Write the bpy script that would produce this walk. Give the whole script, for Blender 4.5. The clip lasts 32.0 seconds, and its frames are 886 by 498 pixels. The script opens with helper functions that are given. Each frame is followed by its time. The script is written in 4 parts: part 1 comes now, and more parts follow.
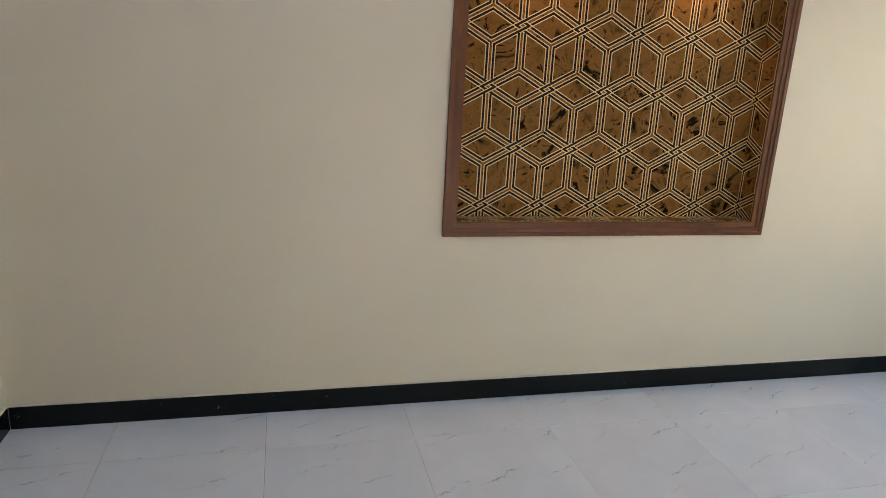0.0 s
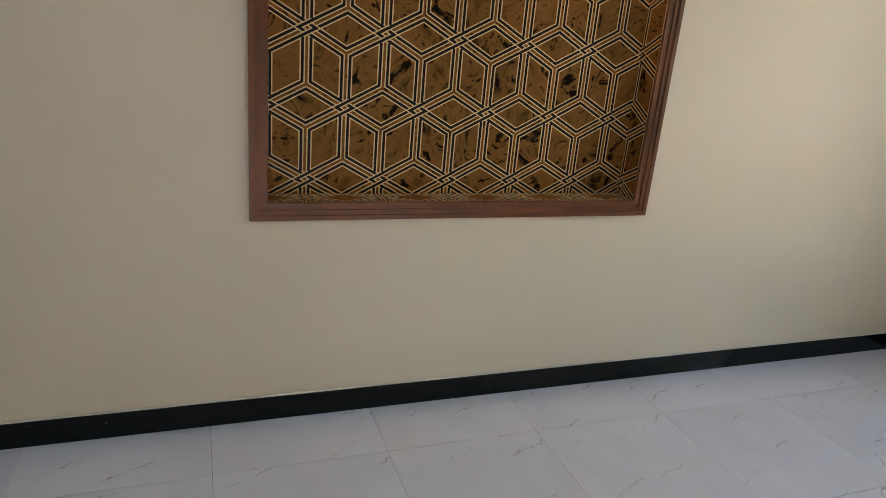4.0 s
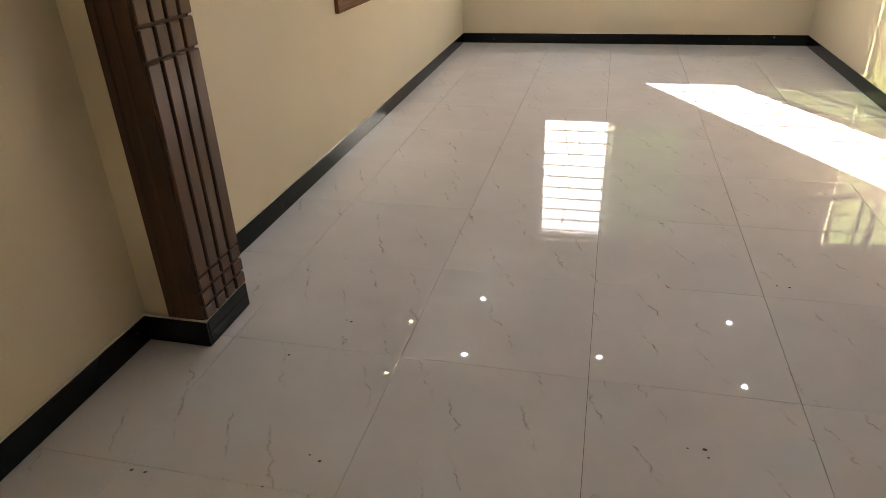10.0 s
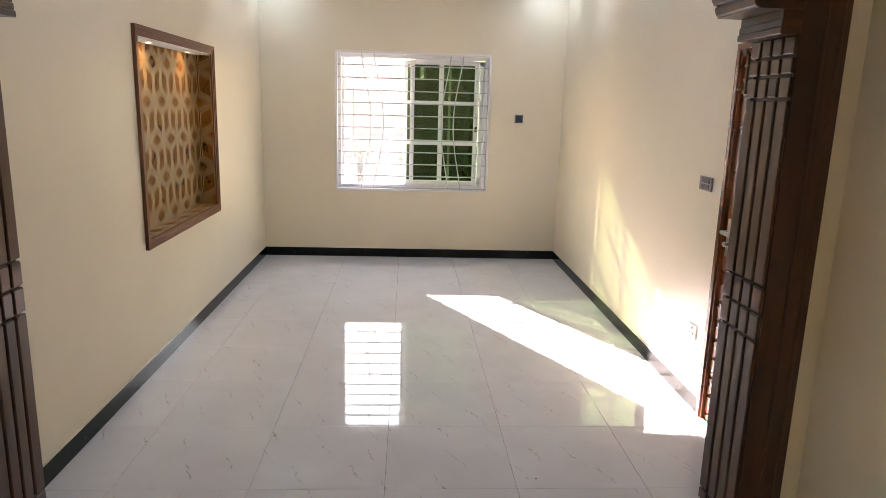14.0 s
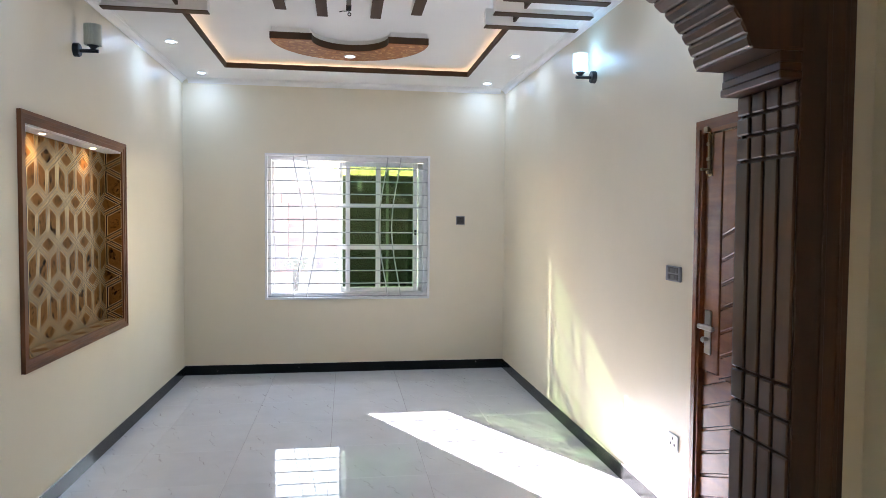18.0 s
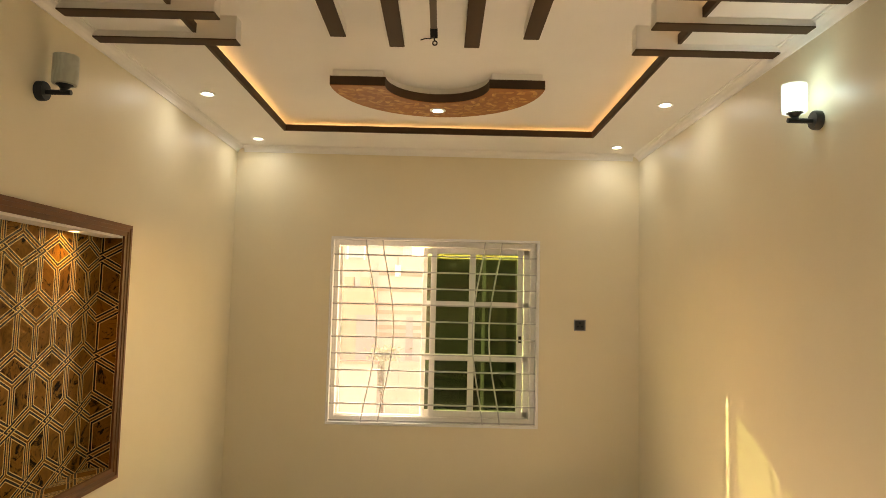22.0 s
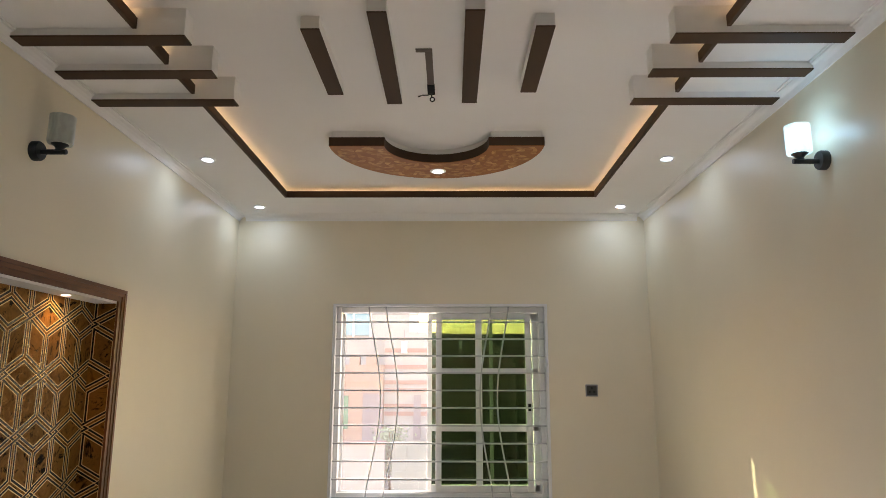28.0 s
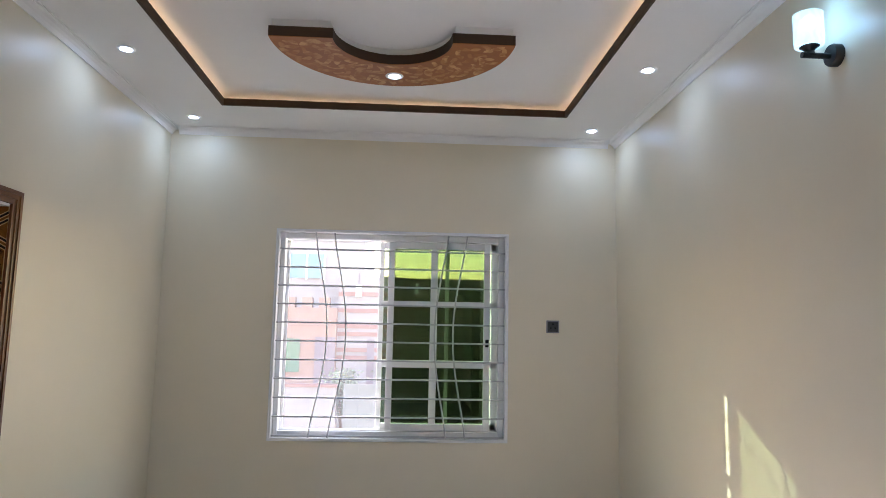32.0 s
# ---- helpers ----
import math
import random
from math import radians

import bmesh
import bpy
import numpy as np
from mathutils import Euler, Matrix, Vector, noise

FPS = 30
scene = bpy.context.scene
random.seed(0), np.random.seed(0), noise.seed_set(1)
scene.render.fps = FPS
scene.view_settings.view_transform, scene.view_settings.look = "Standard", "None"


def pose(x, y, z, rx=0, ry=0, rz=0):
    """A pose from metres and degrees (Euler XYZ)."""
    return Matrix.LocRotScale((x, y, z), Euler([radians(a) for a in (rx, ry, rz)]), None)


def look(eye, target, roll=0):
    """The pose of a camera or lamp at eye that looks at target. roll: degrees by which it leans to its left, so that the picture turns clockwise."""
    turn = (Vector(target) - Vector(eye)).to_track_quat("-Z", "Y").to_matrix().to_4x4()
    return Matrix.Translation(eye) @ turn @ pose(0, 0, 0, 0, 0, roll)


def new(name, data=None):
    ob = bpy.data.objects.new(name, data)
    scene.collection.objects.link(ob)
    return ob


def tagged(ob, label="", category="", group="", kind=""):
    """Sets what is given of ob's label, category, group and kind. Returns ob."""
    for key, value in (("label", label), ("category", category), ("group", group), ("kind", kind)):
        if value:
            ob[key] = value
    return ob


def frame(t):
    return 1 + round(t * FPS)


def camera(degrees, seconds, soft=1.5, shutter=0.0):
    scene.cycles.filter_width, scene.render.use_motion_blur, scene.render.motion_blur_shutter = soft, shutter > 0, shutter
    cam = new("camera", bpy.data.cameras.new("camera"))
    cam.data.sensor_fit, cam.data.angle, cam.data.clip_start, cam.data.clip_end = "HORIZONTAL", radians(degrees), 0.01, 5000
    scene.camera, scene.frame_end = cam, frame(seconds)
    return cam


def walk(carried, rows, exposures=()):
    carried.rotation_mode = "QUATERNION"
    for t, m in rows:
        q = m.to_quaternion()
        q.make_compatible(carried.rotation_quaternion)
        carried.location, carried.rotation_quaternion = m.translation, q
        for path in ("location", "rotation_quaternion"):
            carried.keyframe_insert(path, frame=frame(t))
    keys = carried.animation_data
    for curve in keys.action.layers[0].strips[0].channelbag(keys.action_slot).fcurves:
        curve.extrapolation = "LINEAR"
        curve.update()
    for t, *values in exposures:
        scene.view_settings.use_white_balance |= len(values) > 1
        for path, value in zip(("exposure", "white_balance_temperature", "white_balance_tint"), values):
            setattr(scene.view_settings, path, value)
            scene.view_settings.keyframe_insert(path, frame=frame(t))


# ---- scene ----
cam = camera(67.5, 32.0, soft=0.55)
PATH = [
    (0, (2.687, -4.024, 1.465), (0.813, -3.554, 0.948), 3.1),
    (0.5, (2.366, -3.941, 1.503), (0.614, -3.166, 0.928), 4.6),
    (1, (2.222, -3.721, 1.449), (0.497, -2.915, 0.836), 5.1),
    (1.5, (2.148, -3.577, 1.408), (0.423, -2.788, 0.775), 5.2),
    (2, (2.197, -3.633, 1.434), (0.439, -2.93, 0.788), 4.9),
    (2.5, (2.205, -3.583, 1.441), (0.433, -2.928, 0.787), 5.1),
    (4.5, (2.259, -3.438, 1.462), (0.494, -2.726, 0.85), 5.0),
    (5, (2.372, -3.265, 1.469), (0.679, -2.382, 0.875), 4.2),
    (5.5, (2.212, -3.438, 1.421), (0.688, -2.254, 0.896), 3.5),
    (6, (1.924, -3.773, 1.447), (0.518, -2.453, 0.917), 1.8),
    (6.5, (1.643, -4.137, 1.36), (0.295, -2.767, 0.809), 0.4),
    (7, (1.671, -4.664, 1.416), (0.391, -3.238, 0.843), 0.0),
    (7.5, (1.62, -5.082, 1.392), (0.427, -3.596, 0.783), 0.0),
    (8, (1.55, -5.502, 1.415), (0.508, -3.92, 0.773), -0.9),
    (8.5, (1.551, -5.862, 1.399), (0.79, -4.165, 0.665), -2.5),
    (9, (1.436, -6.146, 1.318), (0.779, -4.436, 0.517), -2.6),
    (9.5, (1.411, -6.543, 1.319), (0.852, -4.829, 0.454), -3.2),
    (10, (1.483, -6.955, 1.319), (1.043, -5.24, 0.387), -2.2),
    (10.5, (1.575, -7.188, 1.288), (1.262, -5.475, 0.304), -1.3),
    (11, (1.546, -7.296, 1.306), (1.317, -5.572, 0.317), -0.7),
    (11.5, (1.492, -7.305, 1.402), (1.326, -5.553, 0.451), 0.3),
    (12, (1.509, -7.301, 1.494), (1.409, -5.505, 0.619), 1.1),
    (12.5, (1.524, -7.32, 1.58), (1.483, -5.475, 0.809), 1.5),
    (13, (1.544, -7.345, 1.634), (1.565, -5.457, 0.976), 1.7),
    (13.5, (1.565, -7.365, 1.667), (1.636, -5.441, 1.127), 1.6),
    (14, (1.581, -7.389, 1.691), (1.692, -5.437, 1.27), 1.6),
    (14.5, (1.575, -7.404, 1.703), (1.718, -5.432, 1.403), 1.3),
    (15, (1.586, -7.398, 1.729), (1.743, -5.414, 1.526), 0.7),
    (15.5, (1.587, -7.414, 1.717), (1.766, -5.426, 1.59), 0.4),
    (17.5, (1.572, -7.103, 1.563), (1.817, -5.120, 1.483), 0.3),
    (18, (1.606, -6.914, 1.561), (1.895, -4.937, 1.479), 0.4),
    (18.5, (1.753, -6.554, 1.564), (2.045, -4.577, 1.472), 0.6),
    (19, (1.741, -6.209, 1.539), (2.028, -4.233, 1.435), 1.0),
    (19.5, (1.753, -5.884, 1.553), (1.973, -3.899, 1.437), 1.4),
    (20, (1.822, -5.583, 1.508), (1.926, -3.590, 1.389), 1.7),
    (20.5, (1.683, -5.428, 1.523), (1.716, -3.432, 1.409), 1.9),
    (21, (1.601, -5.362, 1.586), (1.604, -3.363, 1.531), 1.9),
    (21.5, (1.65, -5.325, 1.675), (1.651, -3.325, 1.716), 1.8),
    (22, (1.692, -5.328, 1.745), (1.692, -3.334, 1.901), 1.4),
    (22.5, (1.7, -5.348, 1.776), (1.699, -3.367, 2.054), 1.0),
    (23, (1.701, -5.36, 1.796), (1.705, -3.398, 2.187), 0.5),
    (23.5, (1.724, -5.367, 1.817), (1.74, -3.426, 2.301), -0.1),
    (24, (1.748, -5.351, 1.823), (1.81, -3.43, 2.374), -0.7),
    (24.5, (1.828, -5.331, 1.798), (1.948, -3.424, 2.39), -1.1),
    (26.5, (1.782, -5.212, 1.641), (1.948, -3.279, 2.125), -0.5),
    (27, (1.769, -5.189, 1.628), (1.909, -3.242, 2.064), -0.2),
    (27.5, (1.752, -5.192, 1.635), (1.843, -3.235, 2.039), -0.1),
    (28, (1.717, -5.216, 1.645), (1.694, -3.255, 2.036), 0.1),
    (28.5, (1.638, -5.274, 1.658), (1.48, -3.32, 2.053), 0.5),
    (29, (1.601, -5.293, 1.677), (1.365, -3.354, 2.104), 0.9),
    (29.5, (1.61, -5.32, 1.74), (1.343, -3.396, 2.216), 1.1),
    (30, (1.597, -5.347, 1.78), (1.331, -3.434, 2.3), 1.0),
    (30.5, (1.578, -5.358, 1.787), (1.367, -3.447, 2.339), 1.1),
    (31, (1.612, -5.335, 1.76), (1.491, -3.414, 2.303), 1.2),
    (31.5, (1.729, -5.06, 1.618), (1.659, -3.111, 2.062), 1.5),
    (32, (1.739, -4.785, 1.528), (1.844, -2.803, 1.775), 1.1),
]
EXPOSURES = [
    (0.0, 5.74, 6190, 25), (1.0, 5.23, 6230, 24), (2.5, 5.03, 6130, 24), (4.5, 5.43, 6360, 27), (5.5, 5.20, 6420, 26), (7.0, 4.88, 6750, 26), (8.0, 4.91, 7050, 27),
    (9.0, 5.25, 8150, 30), (10.5, 5.94, 8250, 31), (11.5, 6.15, 8200, 31), (13.0, 5.72, 7350, 31), (15.0, 5.90, 6950, 31), (17.5, 5.71, 5900, 25), (18.5, 5.72, 6350, 26),
    (19.5, 5.54, 8100, 28), (20.5, 5.27, 11070, 24), (22.0, 5.29, 14310, 28), (23.0, 5.32, 14310, 29), (24.0, 5.35, 7900, 29), (24.5, 5.40, 7455, 26), (26.5, 5.12, 6250, 21),
    (28.0, 5.03, 7350, 26), (29.2, 5.23, 7875, 32), (30.0, 5.24, 6720, 27), (31.0, 5.33, 6037, 23), (32.0, 5.08, 6142, 27)]
walk(cam, [(t, look(eye, target, roll)) for t, eye, target, roll in PATH], EXPOSURES)

# ---- world, sun, large lights ----
world = bpy.data.worlds.new("world")
scene.world = world
world.use_nodes = True
sky = world.node_tree.nodes.new("ShaderNodeTexSky")
sky.sky_type, sky.sun_disc = "NISHITA", False
sky.sun_elevation, sky.sun_rotation = radians(23.9), radians(-28.0)
sky.air_density, sky.dust_density = 2.1, 0.35
bgn = world.node_tree.nodes["Background"]
bgn.inputs["Strength"].default_value = 0.038
world.node_tree.links.new(sky.outputs["Color"], bgn.inputs["Color"])

SUN_FROM = Vector((-1.0, 1.88, 0.945))
sun = new("sun", bpy.data.lights.new("sun", "SUN"))
sun.data.energy, sun.data.angle, sun.data.color = 1.3, radians(0.3), (1.0, 0.965, 0.92)
sun.matrix_world = look(SUN_FROM * 20, (0, 0, 0))


def disc(name, place, watts, colour, size):
    lamp = new(name, bpy.data.lights.new(name, "AREA"))
    lamp.data.shape, lamp.data.size = "DISK", size
    lamp.data.energy, lamp.data.color = watts, colour
    lamp.matrix_world = look(place, (place[0], place[1], 0))
    return lamp


def spot(name, place, target, watts, degrees, colour, radius=0.03, blend=0.6):
    lamp = new(name, bpy.data.lights.new(name, "SPOT"))
    lamp.data.energy, lamp.data.spot_size, lamp.data.spot_blend = watts, radians(degrees), blend
    lamp.data.color, lamp.data.shadow_soft_size = colour, radius
    lamp.matrix_world = look(place, target)
    return lamp


# ---- plan ----
RIGHT = 3.275          # inner face of the door wall
SOFFIT = 2.965         # lower ceiling
UPPER = 3.048          # ceiling inside the cove
ARCH_FAR, ARCH_NEAR = -5.095, -5.345
HALL_RIGHT = 2.985     # right wall of the hall
HALL_BACK = -9.6
WIN = (0.80, 2.465, 0.76, 2.237)
NICHE = (-3.300, -1.838, 0.843, 2.045, 0.115)
COVE = (0.515, 2.765, -4.50, -0.55)
DOOR = (-5.045, -3.932, 2.043)
LIGHTS = [(0.24, -0.27), (0.24, -1.385), (0.24, -3.73), (0.24, -4.78), (3.02, -0.27), (3.02, -1.385), (3.02, -3.73), (3.02, -4.78)]
RINGS = [(1.637, -1.63, 1), (1.637, -3.423, -1)]
for lx, ly in LIGHTS:
    disc("downlight_lamp", (lx, ly, SOFFIT - 0.012), 0.038, (0.48, 0.74, 1.0), 0.06)
for rx_, ry_, s in RINGS:
    disc("ring_lamp", (rx_, ry_ + s * 0.455, 2.945), 0.038, (0.48, 0.74, 1.0), 0.06)
for ny in (-2.95, -2.2):
    spot("niche_lamp", (-0.05, ny, 2.025), (-0.085, ny, 0.9), 0.085, 100, (1.0, 0.62, 0.25), 0.012, 0.6)


# ---- materials ----
def material(name, colour, rough=0.5, metal=0.0, spec=None):
    m = bpy.data.materials.new(name)
    m.use_nodes = True
    b = m.node_tree.nodes["Principled BSDF"]
    b.inputs["Base Color"].default_value = (*colour, 1)
    b.inputs["Roughness"].default_value = rough
    b.inputs["Metallic"].default_value = metal
    if spec is not None:
        b.inputs["Specular IOR Level"].default_value = spec
    return m, m.node_tree, b


def node(tree, kind, **values):
    n = tree.nodes.new(kind)
    for key, value in values.items():
        n.inputs[key.replace("_", " ")].default_value = value
    return n


def coords(tree, scale=(1, 1, 1), jitter=0.0):
    tc = tree.nodes.new("ShaderNodeTexCoord")
    mp = tree.nodes.new("ShaderNodeMapping")
    mp.inputs["Scale"].default_value = scale
    tree.links.new(tc.outputs["Object"], mp.inputs["Vector"])
    if jitter:
        oi = tree.nodes.new("ShaderNodeObjectInfo")
        mul = tree.nodes.new("ShaderNodeMath")
        mul.operation = "MULTIPLY"
        mul.inputs[1].default_value = jitter
        tree.links.new(oi.outputs["Random"], mul.inputs[0])
        tree.links.new(mul.outputs[0], mp.inputs["Location"])
    return mp.outputs["Vector"]


def ramp(tree, source, stops):
    r = tree.nodes.new("ShaderNodeValToRGB")
    while len(r.color_ramp.elements) < len(stops):
        r.color_ramp.elements.new(0.5)
    for el, (pos, col) in zip(r.color_ramp.elements, stops):
        el.position, el.color = pos, (*col, 1)
    tree.links.new(source, r.inputs["Fac"])
    return r.outputs["Color"]


def noise_tex(tree, vec, scale, detail=4, rough=0.55, distort=0.0):
    n = node(tree, "ShaderNodeTexNoise", Scale=scale, Detail=detail, Roughness=rough, Distortion=distort)
    tree.links.new(vec, n.inputs["Vector"])
    return n.outputs["Fac"]


def math_node(tree, operation, *values):
    n = tree.nodes.new("ShaderNodeMath")
    n.operation = operation
    for sock, val in zip(n.inputs, values):
        if isinstance(val, (int, float)):
            sock.default_value = val
        else:
            tree.links.new(val, sock)
    return n.outputs[0]


def mixed(tree, fac, a, b, mode="MIX"):
    m = tree.nodes.new("ShaderNodeMix")
    m.data_type, m.blend_type = "RGBA", mode
    for val, sock in ((fac, m.inputs[0]), (a, m.inputs[6]), (b, m.inputs[7])):
        if isinstance(val, (int, float)):
            sock.default_value = val
        elif isinstance(val, tuple):
            sock.default_value = (*val, 1)
        else:
            tree.links.new(val, sock)
    return m.outputs[2]


def bump(tree, bsdf, height, strength, distance=0.002):
    b = node(tree, "ShaderNodeBump", Strength=strength, Distance=distance)
    tree.links.new(height, b.inputs["Height"])
    tree.links.new(b.outputs["Normal"], bsdf.inputs["Normal"])


def paint(name, colour, rough=0.55, vary=0.04, spec=0.4):
    m, tree, b = material(name, colour, rough, spec=spec)
    vec = coords(tree)
    big = noise_tex(tree, vec, 1.3, 5)
    small = noise_tex(tree, vec, 55, 3)
    darker = tuple(c * (1 - vary * 2) for c in colour)
    lighter = tuple(min(1, c * (1 + vary)) for c in colour)
    col = ramp(tree, big, [(0.3, darker), (0.7, lighter)])
    tree.links.new(col, b.inputs["Base Color"])
    bump(tree, b, small, 0.08, 0.001)
    return m


def wood(name, dark, light, grain, rough, coat=0.3):
    m, tree, b = material(name, light, rough)
    vec = coords(tree, grain, 7.0)
    fine = noise_tex(tree, vec, 9, 8, 0.65, 0.6)
    wide = noise_tex(tree, vec, 1.7, 4, 0.5, 1.2)
    a = ramp(tree, fine, [(0.3, dark), (0.72, light)])
    col = mixed(tree, wide, a, dark, "MIX")
    tree.links.new(mixed(tree, 0.45, a, col), b.inputs["Base Color"])
    bump(tree, b, fine, 0.12, 0.001)
    b.inputs["Coat Weight"].default_value = coat
    b.inputs["Coat Roughness"].default_value = 0.18
    return m


def glow(name, colour, strength):
    m = bpy.data.materials.new(name)
    m.use_nodes = True
    b = m.node_tree.nodes["Principled BSDF"]
    b.inputs["Base Color"].default_value = (0.8, 0.8, 0.8, 1)
    b.inputs["Emission Color"].default_value = (*colour, 1)
    b.inputs["Emission Strength"].default_value = strength
    return m


WALL = paint("cream_wall_paint", (0.79, 0.71, 0.54), 0.42, 0.02, 0.5)
CEIL = paint("white_ceiling_paint", (0.86, 0.85, 0.83), 0.7, 0.015, 0.2)
BROWN = paint("brown_trim_paint", (0.075, 0.042, 0.022), 0.6, 0.06, 0.25)
WHITE = paint("white_enamel", (0.80, 0.80, 0.80), 0.3, 0.01, 0.5)
PLASTIC_W = paint("white_plastic", (0.75, 0.75, 0.74), 0.35, 0.01, 0.5)
PLASTIC_G = paint("grey_plastic", (0.24, 0.24, 0.25), 0.35, 0.02, 0.5)
PLASTIC_D = paint("dark_grey_plastic", (0.045, 0.042, 0.04), 0.4, 0.02, 0.5)
PLASTIC_R = paint("slate_rocker_plastic", (0.10, 0.10, 0.105), 0.3, 0.02, 0.5)
BLACK_METAL = paint("black_metal", (0.012, 0.012, 0.012), 0.4, 0.05, 0.5)
ARCH_WOOD = wood("dark_arch_wood", (0.032, 0.012, 0.004), (0.130, 0.048, 0.013), (1.0, 1.0, 0.09), 0.38, 0.15)
SLAT_WOOD = wood("red_brown_slat_wood", (0.046, 0.017, 0.005), (0.155, 0.056, 0.016), (1.0, 1.0, 0.09), 0.32, 0.25)
FRAME_WOOD = wood("niche_frame_wood", (0.075, 0.023, 0.006), (0.250, 0.080, 0.019), (1.0, 0.3, 0.3), 0.45, 0.08)
DOOR_WOOD = wood("mahogany_door_wood", (0.115, 0.031, 0.009), (0.300, 0.090, 0.023), (1.0, 0.22, 1.3), 0.26, 0.6)
STEEL = material("brushed_steel", (0.42, 0.39, 0.35), 0.28, 1.0)[0]
CHROME = material("grille_steel", (0.50, 0.50, 0.52), 0.4, 0.35)[0]
BRASS = material("old_brass", (0.24, 0.16, 0.08), 0.35, 0.9)[0]
DOWN = glow("downlight_glow", (0.62, 0.82, 1.0), 1.0)
LED = glow("warm_led_glow", (1.0, 0.70, 0.36), 0.155)
WARM = glow("warm_niche_glow", (1.0, 0.75, 0.40), 1.8)
DARK = paint("dark_gap", (0.01, 0.01, 0.01), 0.8, 0.05, 0.2)


def tile_material():
    m, tree, b = material("polished_marble_tile", (0.7, 0.7, 0.7), 0.045)
    vec = coords(tree, (1, 1, 1), 37.0)
    cloud = noise_tex(tree, vec, 3.0, 5, 0.6, 0.3)
    base = ramp(tree, cloud, [(0.3, (0.595, 0.60, 0.612)), (0.7, (0.665, 0.67, 0.682))])
    # one short jagged vein in each cell, slanting along the tile
    cell = node(tree, "ShaderNodeTexVoronoi", Scale=3.9, Randomness=0.9)
    cell.voronoi_dimensions = "2D"
    tree.links.new(vec, cell.inputs["Vector"])
    local = tree.nodes.new("ShaderNodeVectorMath")
    local.operation = "SUBTRACT"
    tree.links.new(vec, local.inputs[0])
    tree.links.new(cell.outputs["Position"], local.inputs[1])
    axes = tree.nodes.new("ShaderNodeSeparateXYZ")
    tree.links.new(local.outputs[0], axes.inputs[0])
    slant = math_node(tree, "MULTIPLY_ADD", axes.outputs[1], 0.45, axes.outputs[0])
    jag = math_node(tree, "MULTIPLY_ADD", noise_tex(tree, vec, 17, 2.5, 0.55), 0.075, -0.0375)
    off = math_node(tree, "ABSOLUTE", math_node(tree, "ADD", slant, jag))
    reach = math_node(tree, "ABSOLUTE", axes.outputs[1])
    line = ramp(tree, off, [(0.0, (1, 1, 1)), (0.0016, (0.75, 0.75, 0.75)), (0.0046, (0, 0, 0))])
    ends = ramp(tree, reach, [(0.040, (1, 1, 1)), (0.110, (0, 0, 0))])
    breaks = ramp(tree, noise_tex(tree, vec, 19, 3, 0.6), [(0.42, (0.0, 0.0, 0.0)), (0.62, (0.8, 0.8, 0.8))])
    fac = mixed(tree, 1.0, mixed(tree, 1.0, line, ends, "MULTIPLY"), breaks, "MULTIPLY")
    tree.links.new(mixed(tree, fac, base, (0.20, 0.185, 0.165)), b.inputs["Base Color"])
    smear = ramp(tree, noise_tex(tree, vec, 2.2, 4), [(0.35, (0.004, 0.004, 0.004)), (0.75, (0.012, 0.012, 0.012))])
    tree.links.new(smear, b.inputs["Roughness"])
    b.inputs["Specular IOR Level"].default_value = 0.25
    bump(tree, b, noise_tex(tree, vec, 2.2, 1), 0.03, 0.002)
    return m


def skirting_material():
    m, tree, b = material("black_skirting_tile", (0.012, 0.013, 0.012), 0.14, spec=0.2)
    vec = coords(tree)
    chips = ramp(tree, noise_tex(tree, vec, 26, 6, 0.7), [(0.665, (0.010, 0.011, 0.010)), (0.70, (0.24, 0.22, 0.19))])
    tree.links.new(chips, b.inputs["Base Color"])
    return m


def foil(name, dark, light, rough, metal):
    m, tree, b = material(name, light, rough, metal)
    vec = coords(tree, (1, 1, 1), 11.0)
    swirl = noise_tex(tree, vec, 7, 6, 0.66, 2.2)
    tree.links.new(ramp(tree, swirl, [(0.38, dark), (0.45, light), (0.57, tuple(c * 0.7 for c in light)), (0.66, dark)]), b.inputs["Base Color"])
    bump(tree, b, swirl, 0.35, 0.003)
    b.inputs["Specular IOR Level"].default_value = 0.02
    return m


def ring_paper():
    m, tree, b = material("orange_ring_paper", (0.40, 0.135, 0.030), 0.45)
    vec = coords(tree)
    tree.links.new(ramp(tree, noise_tex(tree, vec, 5, 4), [(0.3, (0.31, 0.096, 0.019)), (0.7, (0.41, 0.142, 0.032))]), b.inputs["Base Color"])
    bump(tree, b, noise_tex(tree, vec, 90, 3), 0.15, 0.001)
    return m


def leaf_print():
    m, tree, b = material("pale_leaf_print", (0.58, 0.33, 0.14), 0.5)
    vec = coords(tree)
    geo = tree.nodes.new("ShaderNodeNewGeometry")
    tone = mixed(tree, geo.outputs["Random Per Island"], (0.46, 0.19, 0.055), (0.66, 0.38, 0.16))
    fade = ramp(tree, noise_tex(tree, vec, 22, 3, 0.5), [(0.40, (0.85, 0.85, 0.85)), (0.58, (0, 0, 0))])
    tree.links.new(mixed(tree, fade, tone, (0.38, 0.13, 0.030)), b.inputs["Base Color"])
    return m


